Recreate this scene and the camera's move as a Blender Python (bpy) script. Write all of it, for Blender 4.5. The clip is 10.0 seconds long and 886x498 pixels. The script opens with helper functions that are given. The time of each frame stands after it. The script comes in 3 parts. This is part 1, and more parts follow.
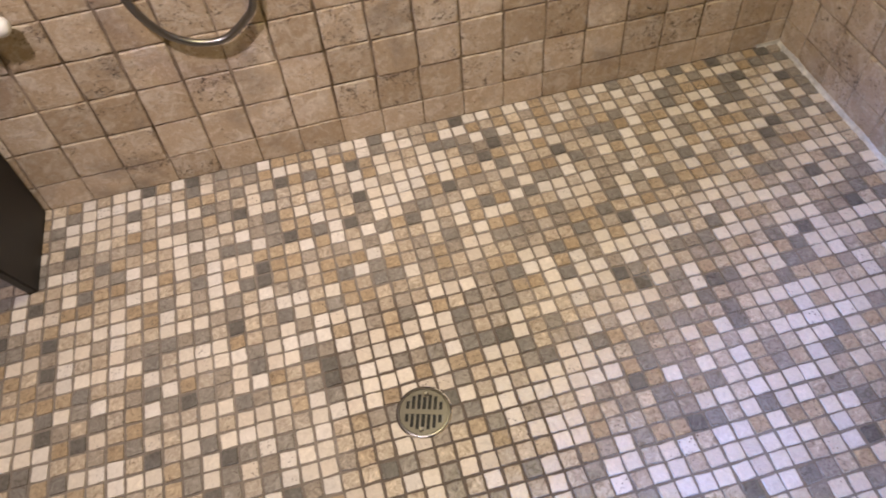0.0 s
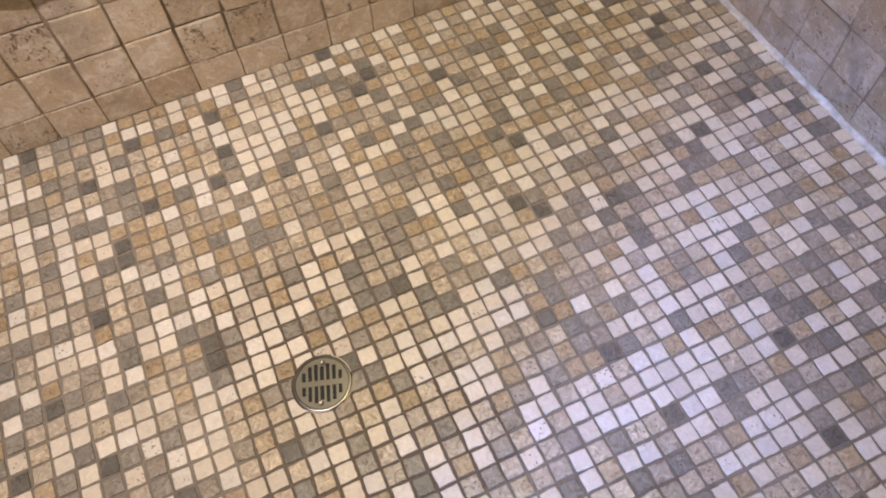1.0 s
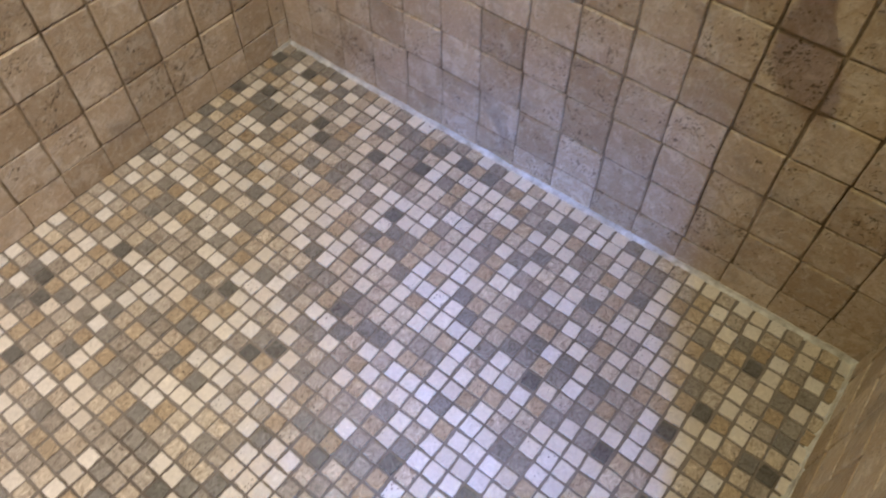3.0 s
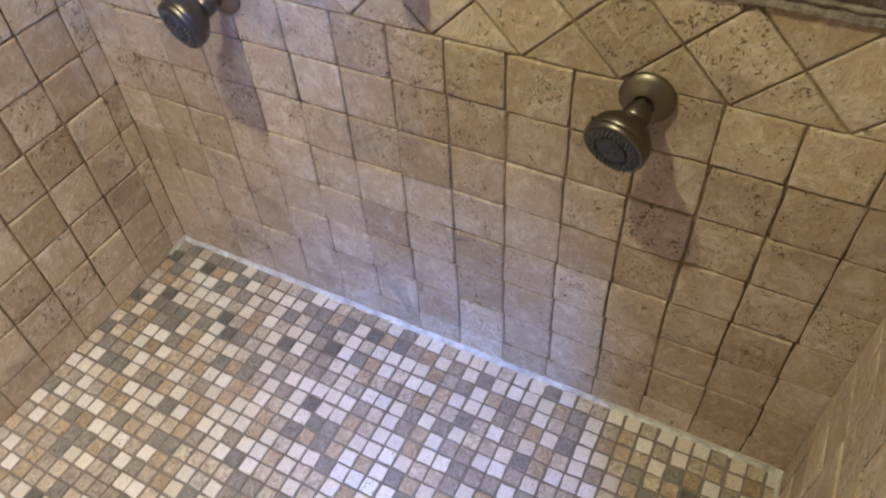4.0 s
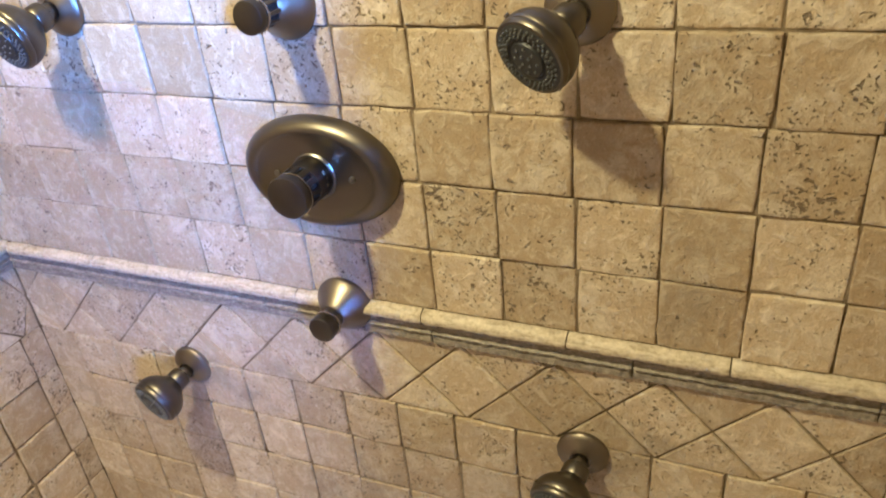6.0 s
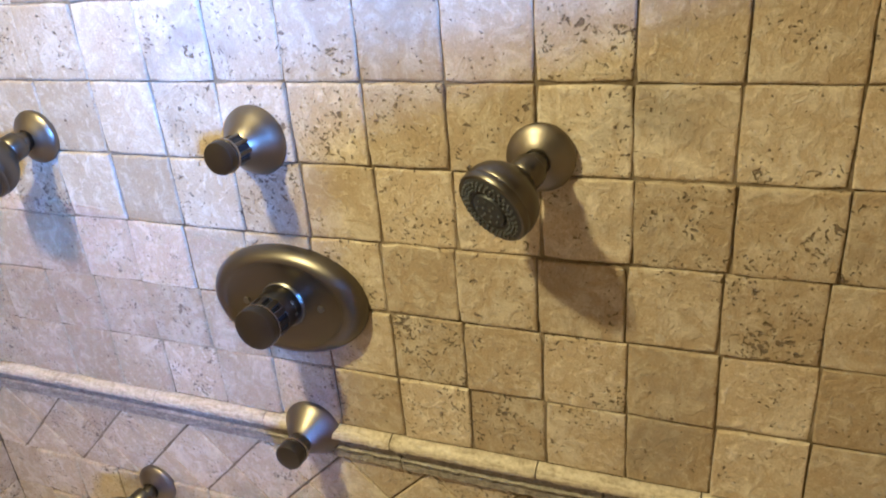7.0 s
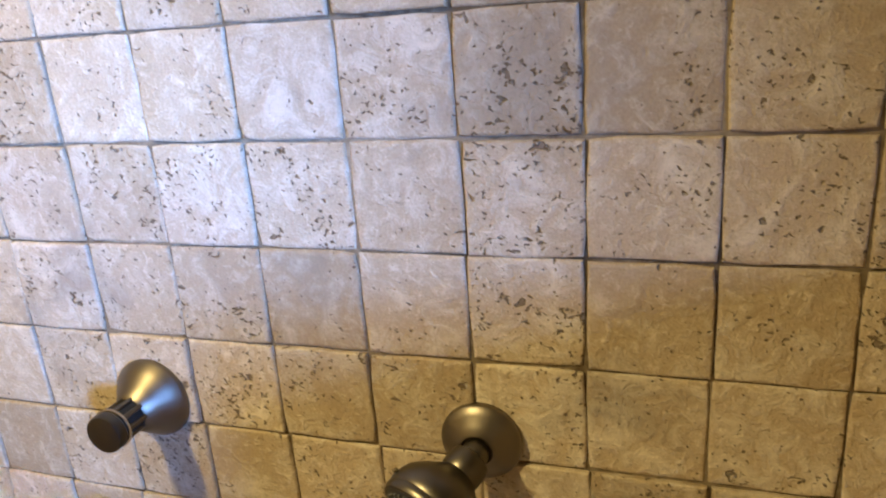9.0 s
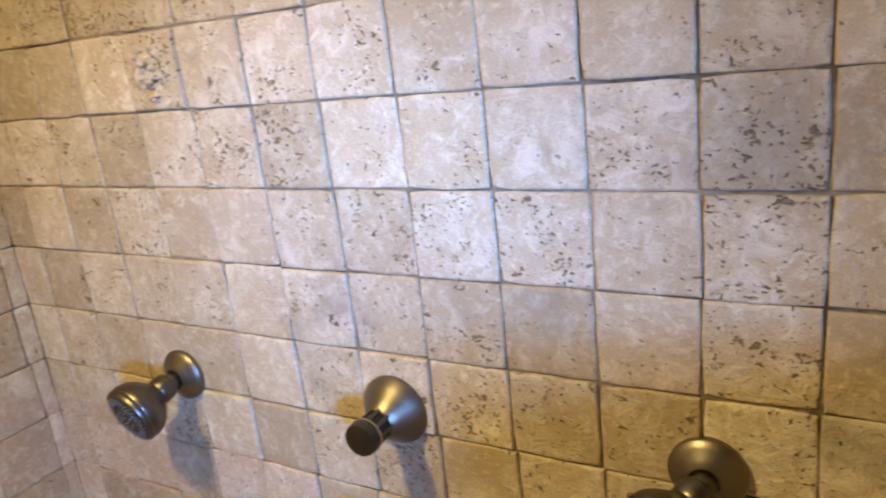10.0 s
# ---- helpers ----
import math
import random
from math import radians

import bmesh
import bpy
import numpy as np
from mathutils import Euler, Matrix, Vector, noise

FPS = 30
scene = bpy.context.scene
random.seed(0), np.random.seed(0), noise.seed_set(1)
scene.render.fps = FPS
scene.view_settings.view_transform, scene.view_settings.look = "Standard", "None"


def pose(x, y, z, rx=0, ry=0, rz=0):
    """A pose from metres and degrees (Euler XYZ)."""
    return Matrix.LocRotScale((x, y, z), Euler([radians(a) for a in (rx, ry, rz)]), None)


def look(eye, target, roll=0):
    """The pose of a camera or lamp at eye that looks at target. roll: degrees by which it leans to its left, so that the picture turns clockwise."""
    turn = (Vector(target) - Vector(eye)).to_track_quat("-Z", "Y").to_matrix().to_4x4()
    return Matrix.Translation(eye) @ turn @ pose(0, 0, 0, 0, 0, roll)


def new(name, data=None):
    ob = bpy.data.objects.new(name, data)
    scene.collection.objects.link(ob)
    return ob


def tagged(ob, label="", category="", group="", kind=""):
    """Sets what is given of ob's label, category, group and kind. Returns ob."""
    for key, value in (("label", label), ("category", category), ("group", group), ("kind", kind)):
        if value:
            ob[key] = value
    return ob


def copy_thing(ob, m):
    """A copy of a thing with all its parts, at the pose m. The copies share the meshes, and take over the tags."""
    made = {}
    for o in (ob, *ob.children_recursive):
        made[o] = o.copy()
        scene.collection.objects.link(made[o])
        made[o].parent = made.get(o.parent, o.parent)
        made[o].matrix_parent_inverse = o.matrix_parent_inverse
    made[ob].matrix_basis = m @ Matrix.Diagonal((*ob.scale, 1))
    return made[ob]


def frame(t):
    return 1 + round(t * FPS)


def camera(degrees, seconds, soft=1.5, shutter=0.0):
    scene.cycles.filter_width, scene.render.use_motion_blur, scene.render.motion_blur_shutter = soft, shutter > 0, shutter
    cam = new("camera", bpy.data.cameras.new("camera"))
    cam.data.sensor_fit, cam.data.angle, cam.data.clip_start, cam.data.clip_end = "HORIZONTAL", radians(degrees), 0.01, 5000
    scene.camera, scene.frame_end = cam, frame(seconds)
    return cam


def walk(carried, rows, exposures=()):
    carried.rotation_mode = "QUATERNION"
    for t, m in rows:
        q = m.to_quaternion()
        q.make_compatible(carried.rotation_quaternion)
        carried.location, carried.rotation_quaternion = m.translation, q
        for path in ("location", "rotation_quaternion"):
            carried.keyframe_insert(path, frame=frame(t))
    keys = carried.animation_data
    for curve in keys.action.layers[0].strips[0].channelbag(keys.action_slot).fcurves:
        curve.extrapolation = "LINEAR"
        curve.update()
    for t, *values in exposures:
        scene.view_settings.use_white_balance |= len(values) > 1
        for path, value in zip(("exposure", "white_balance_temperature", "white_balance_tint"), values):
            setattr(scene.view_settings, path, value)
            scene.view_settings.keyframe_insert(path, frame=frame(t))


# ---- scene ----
cam = camera(61.8, 10.0, soft=1.85, shutter=0.25)
PATH = [
    (0, (-1.192, -1.372, 1.278), (-0.987, -0.168, -0.306), -6.3),
    (0.5, (-1.142, -1.315, 1.252), (-0.821, -0.201, -0.377), -5.3),
    (1, (-1.112, -1.286, 1.189), (-0.753, -0.31, -0.519), -4.8),
    (1.5, (-1.095, -1.274, 1.173), (-0.699, -0.396, -0.579), -4.5),
    (2, (-1.063, -1.267, 1.186), (-0.548, -0.454, -0.568), -2.7),
    (2.5, (-1.008, -1.256, 1.221), (-0.298, -0.508, -0.493), -0.2),
    (2.7, (-1.002, -1.257, 1.229), (-0.201, -0.525, -0.451), 0.5),
    (3.8, (-0.844, -1.254, 1.353), (0.26, -0.578, -0.172), -3.6),
    (4, (-0.832, -1.256, 1.369), (0.327, -0.576, -0.112), -4.3),
    (4.5, (-0.816, -1.263, 1.424), (0.471, -0.557, 0.065), -5.5),
    (5, (-0.807, -1.266, 1.478), (0.592, -0.53, 0.253), -6.2),
    (5.5, (-0.801, -1.262, 1.538), (0.69, -0.531, 0.423), -6.1),
    (6, (-0.79, -1.274, 1.586), (0.778, -0.543, 0.583), -5.8),
    (6.2, (-0.797, -1.282, 1.582), (0.816, -0.547, 0.654), -5.1),
    (7.3, (-0.742, -1.29, 1.682), (0.949, -0.594, 0.871), -4.7),
    (7.5, (-0.74, -1.294, 1.694), (0.971, -0.616, 0.911), -4.4),
    (8, (-0.675, -1.277, 1.736), (1.1, -0.681, 1.035), -3.5),
    (8.5, (-0.602, -1.282, 1.758), (1.2, -0.713, 1.101), -3.6),
    (9, (-0.577, -1.267, 1.787), (1.218, -0.647, 1.16), -4.3),
    (9.5, (-0.607, -1.249, 1.817), (1.144, -0.479, 1.233), -5.4),
    (10, (-0.662, -1.217, 1.844), (0.981, -0.228, 1.277), -6.6),
]
walk(cam, [(t, look(eye, target, roll)) for t, eye, target, roll in PATH],
     [(0, 0.10, 5300, 14), (1.0, 0.10, 5350, 13), (2.7, 0.09, 5050, 11), (3.8, 0.38, 4800, 11), (4.5, 0.66, 4750, 13), (5.0, 0.81, 4750, 14), (5.5, 0.82, 5000, 13),
      (6.2, 0.80, 5200, 11), (7.3, 0.44, 5350, 8), (8.0, 0.18, 5800, 8), (9.0, 0.0, 6400, 9), (10, -0.10, 6900, 8)])

# ---- light ----
world = bpy.data.worlds.new("world")
scene.world = world
world.use_nodes = True
sky = world.node_tree.nodes.new("ShaderNodeTexSky")
sky.sky_type, sky.sun_disc = "NISHITA", False
sky.sun_elevation, sky.sun_rotation = radians(40), radians(200)
world.node_tree.links.new(sky.outputs[0], world.node_tree.nodes["Background"].inputs[0])
world.node_tree.nodes["Background"].inputs[1].default_value = 0.1


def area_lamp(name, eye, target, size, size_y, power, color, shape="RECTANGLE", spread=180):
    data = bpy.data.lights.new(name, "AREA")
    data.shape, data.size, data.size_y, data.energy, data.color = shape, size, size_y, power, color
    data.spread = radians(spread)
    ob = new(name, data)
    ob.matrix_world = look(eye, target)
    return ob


LAMP = (-0.75, -0.54, 2.398)          # recessed ceiling light over the shower
LAMP2 = (-1.75, -1.15, 2.398)
WARM, WARM2 = (1.0, 0.775, 0.335), (1.0, 0.77, 0.64)
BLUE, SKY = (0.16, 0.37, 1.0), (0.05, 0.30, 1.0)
area_lamp("recessed_lamp", LAMP, (LAMP[0], LAMP[1], 0), 0.09, 0.09, 19.0, WARM, "DISK", 155)
area_lamp("recessed_lamp", LAMP2, (-1.38, -0.28, 0.3), 0.10, 0.10, 10.0, WARM2, "DISK", 76)
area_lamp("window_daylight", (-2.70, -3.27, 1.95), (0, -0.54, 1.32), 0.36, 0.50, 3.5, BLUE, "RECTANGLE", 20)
# extra narrow lamp, added to brighten the upper wall patch; no sash there
area_lamp("wall_patch_lamp", (-2.70, -3.27, 1.98), (0, -0.77, 1.73), 0.36, 0.30, 1.65, BLUE, "RECTANGLE", 10)
area_lamp("side_window_daylight", (-3.29, -2.62, 2.08), (-0.62, -0.90, 0.0), 0.44, 0.46, 3.3, (0.18, 0.41, 1.0), "RECTANGLE", 22)

# ---- plan ----
W = 1.488            # length of the shower head wall
LEFT = -2.32         # far end of the shower
TOP = 2.42           # ceiling
ZB = 0.780           # foot of the diamond border
BORDER = 0.141       # height of the border
RAIL = ZB + BORDER   # foot of the chair rail
ZU = 0.978           # top of the chair rail
ROW = 0.1006         # pitch of the wall tiles
rng = random.Random(7)


# ---- materials ----
def mat(name):
    m = bpy.data.materials.new(name)
    m.use_nodes = True
    nt = m.node_tree
    return m, nt, nt.nodes["Principled BSDF"]


def node(nt, kind, **values):
    n = nt.nodes.new(kind)
    for key, v in values.items():
        n.inputs[key].default_value = v
    return n


def math_node(nt, op, a, b=None, clamp=False):
    n = nt.nodes.new("ShaderNodeMath")
    n.operation, n.use_clamp = op, clamp
    for i, v in enumerate((a, b)):
        if v is None:
            continue
        if isinstance(v, (int, float)):
            n.inputs[i].default_value = v
        else:
            nt.links.new(v, n.inputs[i])
    return n.outputs[0]


def ramp(nt, fac, stops):
    n = nt.nodes.new("ShaderNodeValToRGB")
    els = n.color_ramp.elements
    while len(els) < len(stops):
        els.new(0.5)
    for e, (p, c) in zip(els, stops):
        e.position, e.color = p, (*c, 1) if len(c) == 3 else c
    nt.links.new(fac, n.inputs[0])
    return n.outputs[0]


def mix(nt, fac, a, b, how="MIX"):
    n = nt.nodes.new("ShaderNodeMix")
    n.data_type, n.blend_type = "RGBA", how
    for i, v in ((0, fac), (6, a), (7, b)):
        if isinstance(v, (int, float)):
            n.inputs[i].default_value = v
        elif isinstance(v, tuple):
            n.inputs[i].default_value = (*v, 1)
        else:
            nt.links.new(v, n.inputs[i])
    return n.outputs[2]


def chance(nt, island):
    """A random number for each piece."""
    if island:
        return nt.nodes.new("ShaderNodeNewGeometry").outputs["Random Per Island"]
    return nt.nodes.new("ShaderNodeObjectInfo").outputs["Random"]


def shifted(nt, rand, island):
    """World position, moved by a random step for each piece, so that no two show the same stone."""
    pos = nt.nodes.new("ShaderNodeNewGeometry").outputs["Position"]
    mul = nt.nodes.new("ShaderNodeVectorMath")
    mul.operation = "MULTIPLY_ADD"
    comb = nt.nodes.new("ShaderNodeCombineXYZ")
    for i, k in enumerate((37.0, 91.0, 53.0)):
        nt.links.new(math_node(nt, "MULTIPLY", rand, k), comb.inputs[i])
    mul.inputs[1].default_value = (1, 1, 1)
    nt.links.new(pos, mul.inputs[0])
    nt.links.new(comb.outputs[0], mul.inputs[2])
    return mul.outputs[0]


def noise_tex(nt, vec, scale, detail=4, rough=0.6, dist=0.0):
    n = node(nt, "ShaderNodeTexNoise", Scale=scale, Detail=detail, Roughness=rough, Distortion=dist)
    nt.links.new(vec, n.inputs["Vector"])
    return n.outputs["Fac"]


def voronoi(nt, vec, scale):
    n = node(nt, "ShaderNodeTexVoronoi", Scale=scale)
    nt.links.new(vec, n.inputs["Vector"])
    return n.outputs["Distance"]


def bump(nt, height, strength, distance, bsdf):
    n = node(nt, "ShaderNodeBump", Strength=strength, Distance=distance)
    nt.links.new(height, n.inputs["Height"])
    nt.links.new(n.outputs[0], bsdf.inputs["Normal"])


def travertine(name, island=False):
    """Tumbled, honed travertine: cloudy beige, with pits in some tiles more than in others."""
    m, nt, b = mat(name)
    r = chance(nt, island)
    v = shifted(nt, r, island)
    cloud = noise_tex(nt, v, 9, 5, 0.62, 0.6)
    mottle = noise_tex(nt, v, 34, 5, 0.68, 0.9)
    fine = noise_tex(nt, v, 95, 5, 0.7, 0.3)
    grain = noise_tex(nt, v, 420, 3, 0.6)
    tone = mix(nt, math_node(nt, "FRACT", math_node(nt, "MULTIPLY", r, 13.7)), (0.455, 0.385, 0.285), (0.64, 0.565, 0.45))
    dark = mix(nt, 1.0, tone, (0.74, 0.655, 0.53), "MULTIPLY")
    tan = mix(nt, 1.0, tone, (0.80, 0.715, 0.60), "MULTIPLY")
    pale = mix(nt, 1.0, tone, (1.18, 1.18, 1.18), "MULTIPLY")
    col = mix(nt, ramp(nt, cloud, [(0.36, (0, 0, 0)), (0.60, (1, 1, 1))]), dark, tone)
    col = mix(nt, ramp(nt, mottle, [(0.42, (0.9,) * 3), (0.56, (0, 0, 0))]), col, tan)
    col = mix(nt, ramp(nt, fine, [(0.53, (0, 0, 0)), (0.72, (0.85,) * 3)]), col, pale)
    col = mix(nt, 1.0, col, ramp(nt, grain, [(0.3, (0.88, 0.87, 0.85)), (0.7, (1.10, 1.10, 1.10))]), "MULTIPLY")
    col = mix(nt, ramp(nt, mottle, [(0.55, (0, 0, 0)), (0.68, (0.8,) * 3)]), col, pale)
    # grey water stains that drift across a few tiles
    pos = nt.nodes.new("ShaderNodeNewGeometry").outputs["Position"]
    stain = ramp(nt, noise_tex(nt, pos, 5.5, 5, 0.62, 0.5), [(0.57, (0, 0, 0)), (0.70, (0.55,) * 3)])
    col = mix(nt, stain, col, (0.225, 0.19, 0.15))
    # pits: small elongated holes, gathered in patches
    st = nt.nodes.new("ShaderNodeMapping")
    st.inputs["Rotation"].default_value = (0.6, 0.3, 0.2)
    st.inputs["Scale"].default_value = (1.0, 0.95, 1.15)
    nt.links.new(v, st.inputs["Vector"])
    amount = math_node(nt, "MULTIPLY", math_node(nt, "FRACT", math_node(nt, "MULTIPLY", r, 7.3)), 0.095)
    patch = noise_tex(nt, v, 24, 3, 0.6)
    lim = math_node(nt, "SUBTRACT", 1.0, math_node(nt, "ADD", math_node(nt, "MULTIPLY", patch, 0.50), amount))
    p1 = math_node(nt, "MULTIPLY", math_node(nt, "SUBTRACT", noise_tex(nt, st.outputs[0], 98, 2.0, 0.5, 0.6), lim), 16.0, True)
    p2 = math_node(nt, "MULTIPLY", math_node(nt, "SUBTRACT", noise_tex(nt, st.outputs[0], 215, 1.0, 0.5, 0.4), math_node(nt, "SUBTRACT", lim, 0.012)), 14.0, True)
    pits = math_node(nt, "MAXIMUM", p1, p2)
    col = mix(nt, math_node(nt, "MULTIPLY", pits, 0.80), col, (0.115, 0.078, 0.048))
    nt.links.new(col, b.inputs["Base Color"])
    nt.links.new(ramp(nt, fine, [(0.3, (0.50,) * 3), (0.7, (0.68,) * 3)]), b.inputs["Roughness"])
    h = math_node(nt, "SUBTRACT", math_node(nt, "ADD", math_node(nt, "MULTIPLY", fine, 0.70), math_node(nt, "MULTIPLY", grain, 0.10)), math_node(nt, "MULTIPLY", pits, 1.3))
    bump(nt, math_node(nt, "ADD", h, math_node(nt, "MULTIPLY", mottle, 0.8)), 0.95, 0.0040, b)
    return m


def mosaic_stone(name, island=False):
    """Mixed tumbled marble: cream, tan, gold, grey and a few dark chips."""
    m, nt, b = mat(name)
    r = chance(nt, island)
    v = shifted(nt, r, island)
    pick = math_node(nt, "FRACT", math_node(nt, "MULTIPLY", r, 61.3))
    cr = nt.nodes.new("ShaderNodeValToRGB")
    cr.color_ramp.interpolation = "CONSTANT"
    stops = [(0.0, (0.70, 0.635, 0.54)), (0.15, (0.71, 0.66, 0.595)), (0.28, (0.65, 0.575, 0.475)), (0.37, (0.52, 0.445, 0.34)),
             (0.45, (0.42, 0.335, 0.225)), (0.53, (0.47, 0.395, 0.30)), (0.60, (0.375, 0.29, 0.185)), (0.66, (0.335, 0.29, 0.235)),
             (0.74, (0.27, 0.245, 0.21)), (0.82, (0.43, 0.375, 0.305)), (0.90, (0.215, 0.20, 0.178)), (0.965, (0.135, 0.126, 0.112))]
    els = cr.color_ramp.elements
    while len(els) < len(stops):
        els.new(0.5)
    for e, (p, c) in zip(els, stops):
        e.position, e.color = p, (*c, 1)
    nt.links.new(pick, cr.inputs[0])
    cloud = noise_tex(nt, v, 62, 6, 0.74, 1.6)
    fine = noise_tex(nt, v, 220, 4, 0.6)
    amt = math_node(nt, "MULTIPLY", math_node(nt, "GREATER_THAN", pick, 0.37), 0.62)
    amt = math_node(nt, "ADD", amt, 0.28)
    shade = mix(nt, 1.0, cr.outputs[0], ramp(nt, cloud, [(0.34, (0.42, 0.37, 0.31)), (0.47, (0.92, 0.90, 0.87)), (0.56, (1.08, 1.08, 1.06)), (0.68, (1.65, 1.65, 1.62))]), "MULTIPLY")
    col = mix(nt, amt, cr.outputs[0], shade)
    d = math_node(nt, "ADD", voronoi(nt, v, 150), math_node(nt, "MULTIPLY", fine, 0.4))
    lim = math_node(nt, "ADD", math_node(nt, "MULTIPLY", noise_tex(nt, v, 60, 2), 0.45), math_node(nt, "MULTIPLY", math_node(nt, "FRACT", math_node(nt, "MULTIPLY", r, 17.9)), 0.22))
    pits = math_node(nt, "MULTIPLY", math_node(nt, "SUBTRACT", lim, d), 10.0, True)
    pits = math_node(nt, "MULTIPLY", pits, math_node(nt, "GREATER_THAN", pick, 0.17))
    col = mix(nt, math_node(nt, "MULTIPLY", pits, 0.85), col, (0.085, 0.062, 0.045))
    own = math_node(nt, "ADD", math_node(nt, "MULTIPLY", math_node(nt, "FRACT", math_node(nt, "MULTIPLY", r, 29.7)), 0.16), 0.77)
    nt.links.new(mix(nt, 1.0, col, own, "MULTIPLY"), b.inputs["Base Color"])
    nt.links.new(ramp(nt, fine, [(0.3, (0.26,) * 3), (0.7, (0.48,) * 3)]), b.inputs["Roughness"])
    h = math_node(nt, "SUBTRACT", math_node(nt, "MULTIPLY", cloud, 0.6), pits)
    bump(nt, h, 0.8, 0.0016, b)
    return m


def rough_plain(name, a, c, rough=0.8, scale=60, strength=0.5, distance=0.001, big=4):
    m, nt, b = mat(name)
    pos = nt.nodes.new("ShaderNodeNewGeometry").outputs["Position"]
    n1, n2 = noise_tex(nt, pos, big, 3), noise_tex(nt, pos, scale, 5)
    f = math_node(nt, "ADD", math_node(nt, "MULTIPLY", n1, 0.6), math_node(nt, "MULTIPLY", n2, 0.4))
    nt.links.new(ramp(nt, f, [(0.38, a), (0.62, c)]), b.inputs["Base Color"])
    b.inputs["Roughness"].default_value = rough
    bump(nt, n2, strength, distance, b)
    return m


def patched_grout(name):
    """Brown-grey floor grout, darker in the square patch that was laid anew round the drain."""
    m = rough_plain(name, (0.13, 0.108, 0.086), (0.235, 0.203, 0.167), 0.85, 120)
    nt = m.node_tree
    b = nt.nodes["Principled BSDF"]
    col = b.inputs["Base Color"].links[0].from_socket
    pos = nt.nodes.new("ShaderNodeNewGeometry").outputs["Position"]
    sep = nt.nodes.new("ShaderNodeSeparateXYZ")
    nt.links.new(pos, sep.inputs[0])
    wob = math_node(nt, "MULTIPLY", math_node(nt, "SUBTRACT", noise_tex(nt, pos, 14, 3), 0.5), 0.10)

    def inside(axis, centre, half):
        d = math_node(nt, "ABSOLUTE", math_node(nt, "SUBTRACT", sep.outputs[axis], centre))
        return math_node(nt, "MULTIPLY", math_node(nt, "SUBTRACT", half, math_node(nt, "ADD", d, wob)), 40.0, True)
    box = math_node(nt, "MULTIPLY", inside(0, -1.115, 0.215), inside(1, -0.765, 0.285))
    nt.links.new(mix(nt, math_node(nt, "MULTIPLY", box, 0.62), col, (0.072, 0.052, 0.036)), b.inputs["Base Color"])
    return m


def brushed(name, color, rough=0.3):
    m, nt, b = mat(name)
    pos = nt.nodes.new("ShaderNodeTexCoord").outputs["Object"]
    st = nt.nodes.new("ShaderNodeMapping")
    st.inputs["Scale"].default_value = (1, 1, 6)
    nt.links.new(pos, st.inputs["Vector"])
    f = noise_tex(nt, st.outputs[0], 60, 3)
    spots = noise_tex(nt, pos, 35, 4)
    nt.links.new(mix(nt, spots, tuple(c * 0.92 for c in color), tuple(min(1, c * 1.06) for c in color)), b.inputs["Base Color"])
    b.inputs["Metallic"].default_value = 1.0
    nt.links.new(ramp(nt, f, [(0.3, (rough - 0.015,) * 3), (0.7, (rough + 0.025,) * 3)]), b.inputs["Roughness"])
    return m


def simple(name, color, rough=0.5, metal=0.0):
    m, nt, b = mat(name)
    pos = nt.nodes.new("ShaderNodeNewGeometry").outputs["Position"]
    f = noise_tex(nt, pos, 45, 4)
    nt.links.new(mix(nt, f, tuple(c * 0.86 for c in color), tuple(min(1, c * 1.1) for c in color)), b.inputs["Base Color"])
    b.inputs["Roughness"].default_value, b.inputs["Metallic"].default_value = rough, metal
    return m


M_TILE = travertine("travertine_tile")
M_TILE_ISLAND = travertine("travertine_tile_far", True)
M_MOSAIC = mosaic_stone("mosaic_stone")
M_MOSAIC_ISLAND = mosaic_stone("mosaic_stone_far", True)
M_GROUT_WALL = rough_plain("wall_grout", (0.105, 0.076, 0.046), (0.34, 0.275, 0.19), 0.95, 90)
M_GROUT_WALL.node_tree.nodes["Principled BSDF"].inputs["Specular IOR Level"].default_value = 0.15
M_GROUT_FLOOR = patched_grout("floor_grout")
M_CAULK = rough_plain("white_caulk", (0.34, 0.32, 0.28), (0.66, 0.65, 0.62), 0.6, 70, 0.6, 0.002, 25)
M_NICKEL = brushed("brushed_nickel", (0.138, 0.122, 0.100), 0.36)
M_NICKEL_PLATE = brushed("brushed_nickel_plate", (0.155, 0.136, 0.110), 0.37)
M_NICKEL_FLANGE = brushed("brushed_nickel_flange", (0.215, 0.184, 0.145), 0.40)
# same nickel, darkened: a dim room's reflection is put into the colour
M_NICKEL_DIM = brushed("nickel_dim_reflection", (0.09, 0.08, 0.068), 0.36)
M_CHROME = brushed("polished_edge", (0.42, 0.39, 0.35), 0.24)
M_STEEL = brushed("drain_steel", (0.215, 0.207, 0.196), 0.34)
M_FACE = simple("grey_rubber", (0.022, 0.023, 0.025), 0.45)
M_NOZZLE = simple("nozzle_rubber", (0.07, 0.072, 0.075), 0.4)
# backs of slots and drain, with the shade of their depth painted black
M_HOLE_SHADE = simple("hole_shade", (0.008, 0.008, 0.008), 0.7)
M_PANEL = simple("black_laminate", (0.005, 0.0045, 0.0045), 0.5)
M_WHITE = simple("white_plastic", (0.80, 0.79, 0.76), 0.35)
M_PAINT = rough_plain("wall_paint", (0.62, 0.58, 0.52), (0.68, 0.64, 0.58), 0.7, 150, 0.15, 0.0005)
M_CEIL = rough_plain("ceiling_paint", (0.76, 0.75, 0.72), (0.81, 0.80, 0.78), 0.8, 150, 0.15, 0.0005)
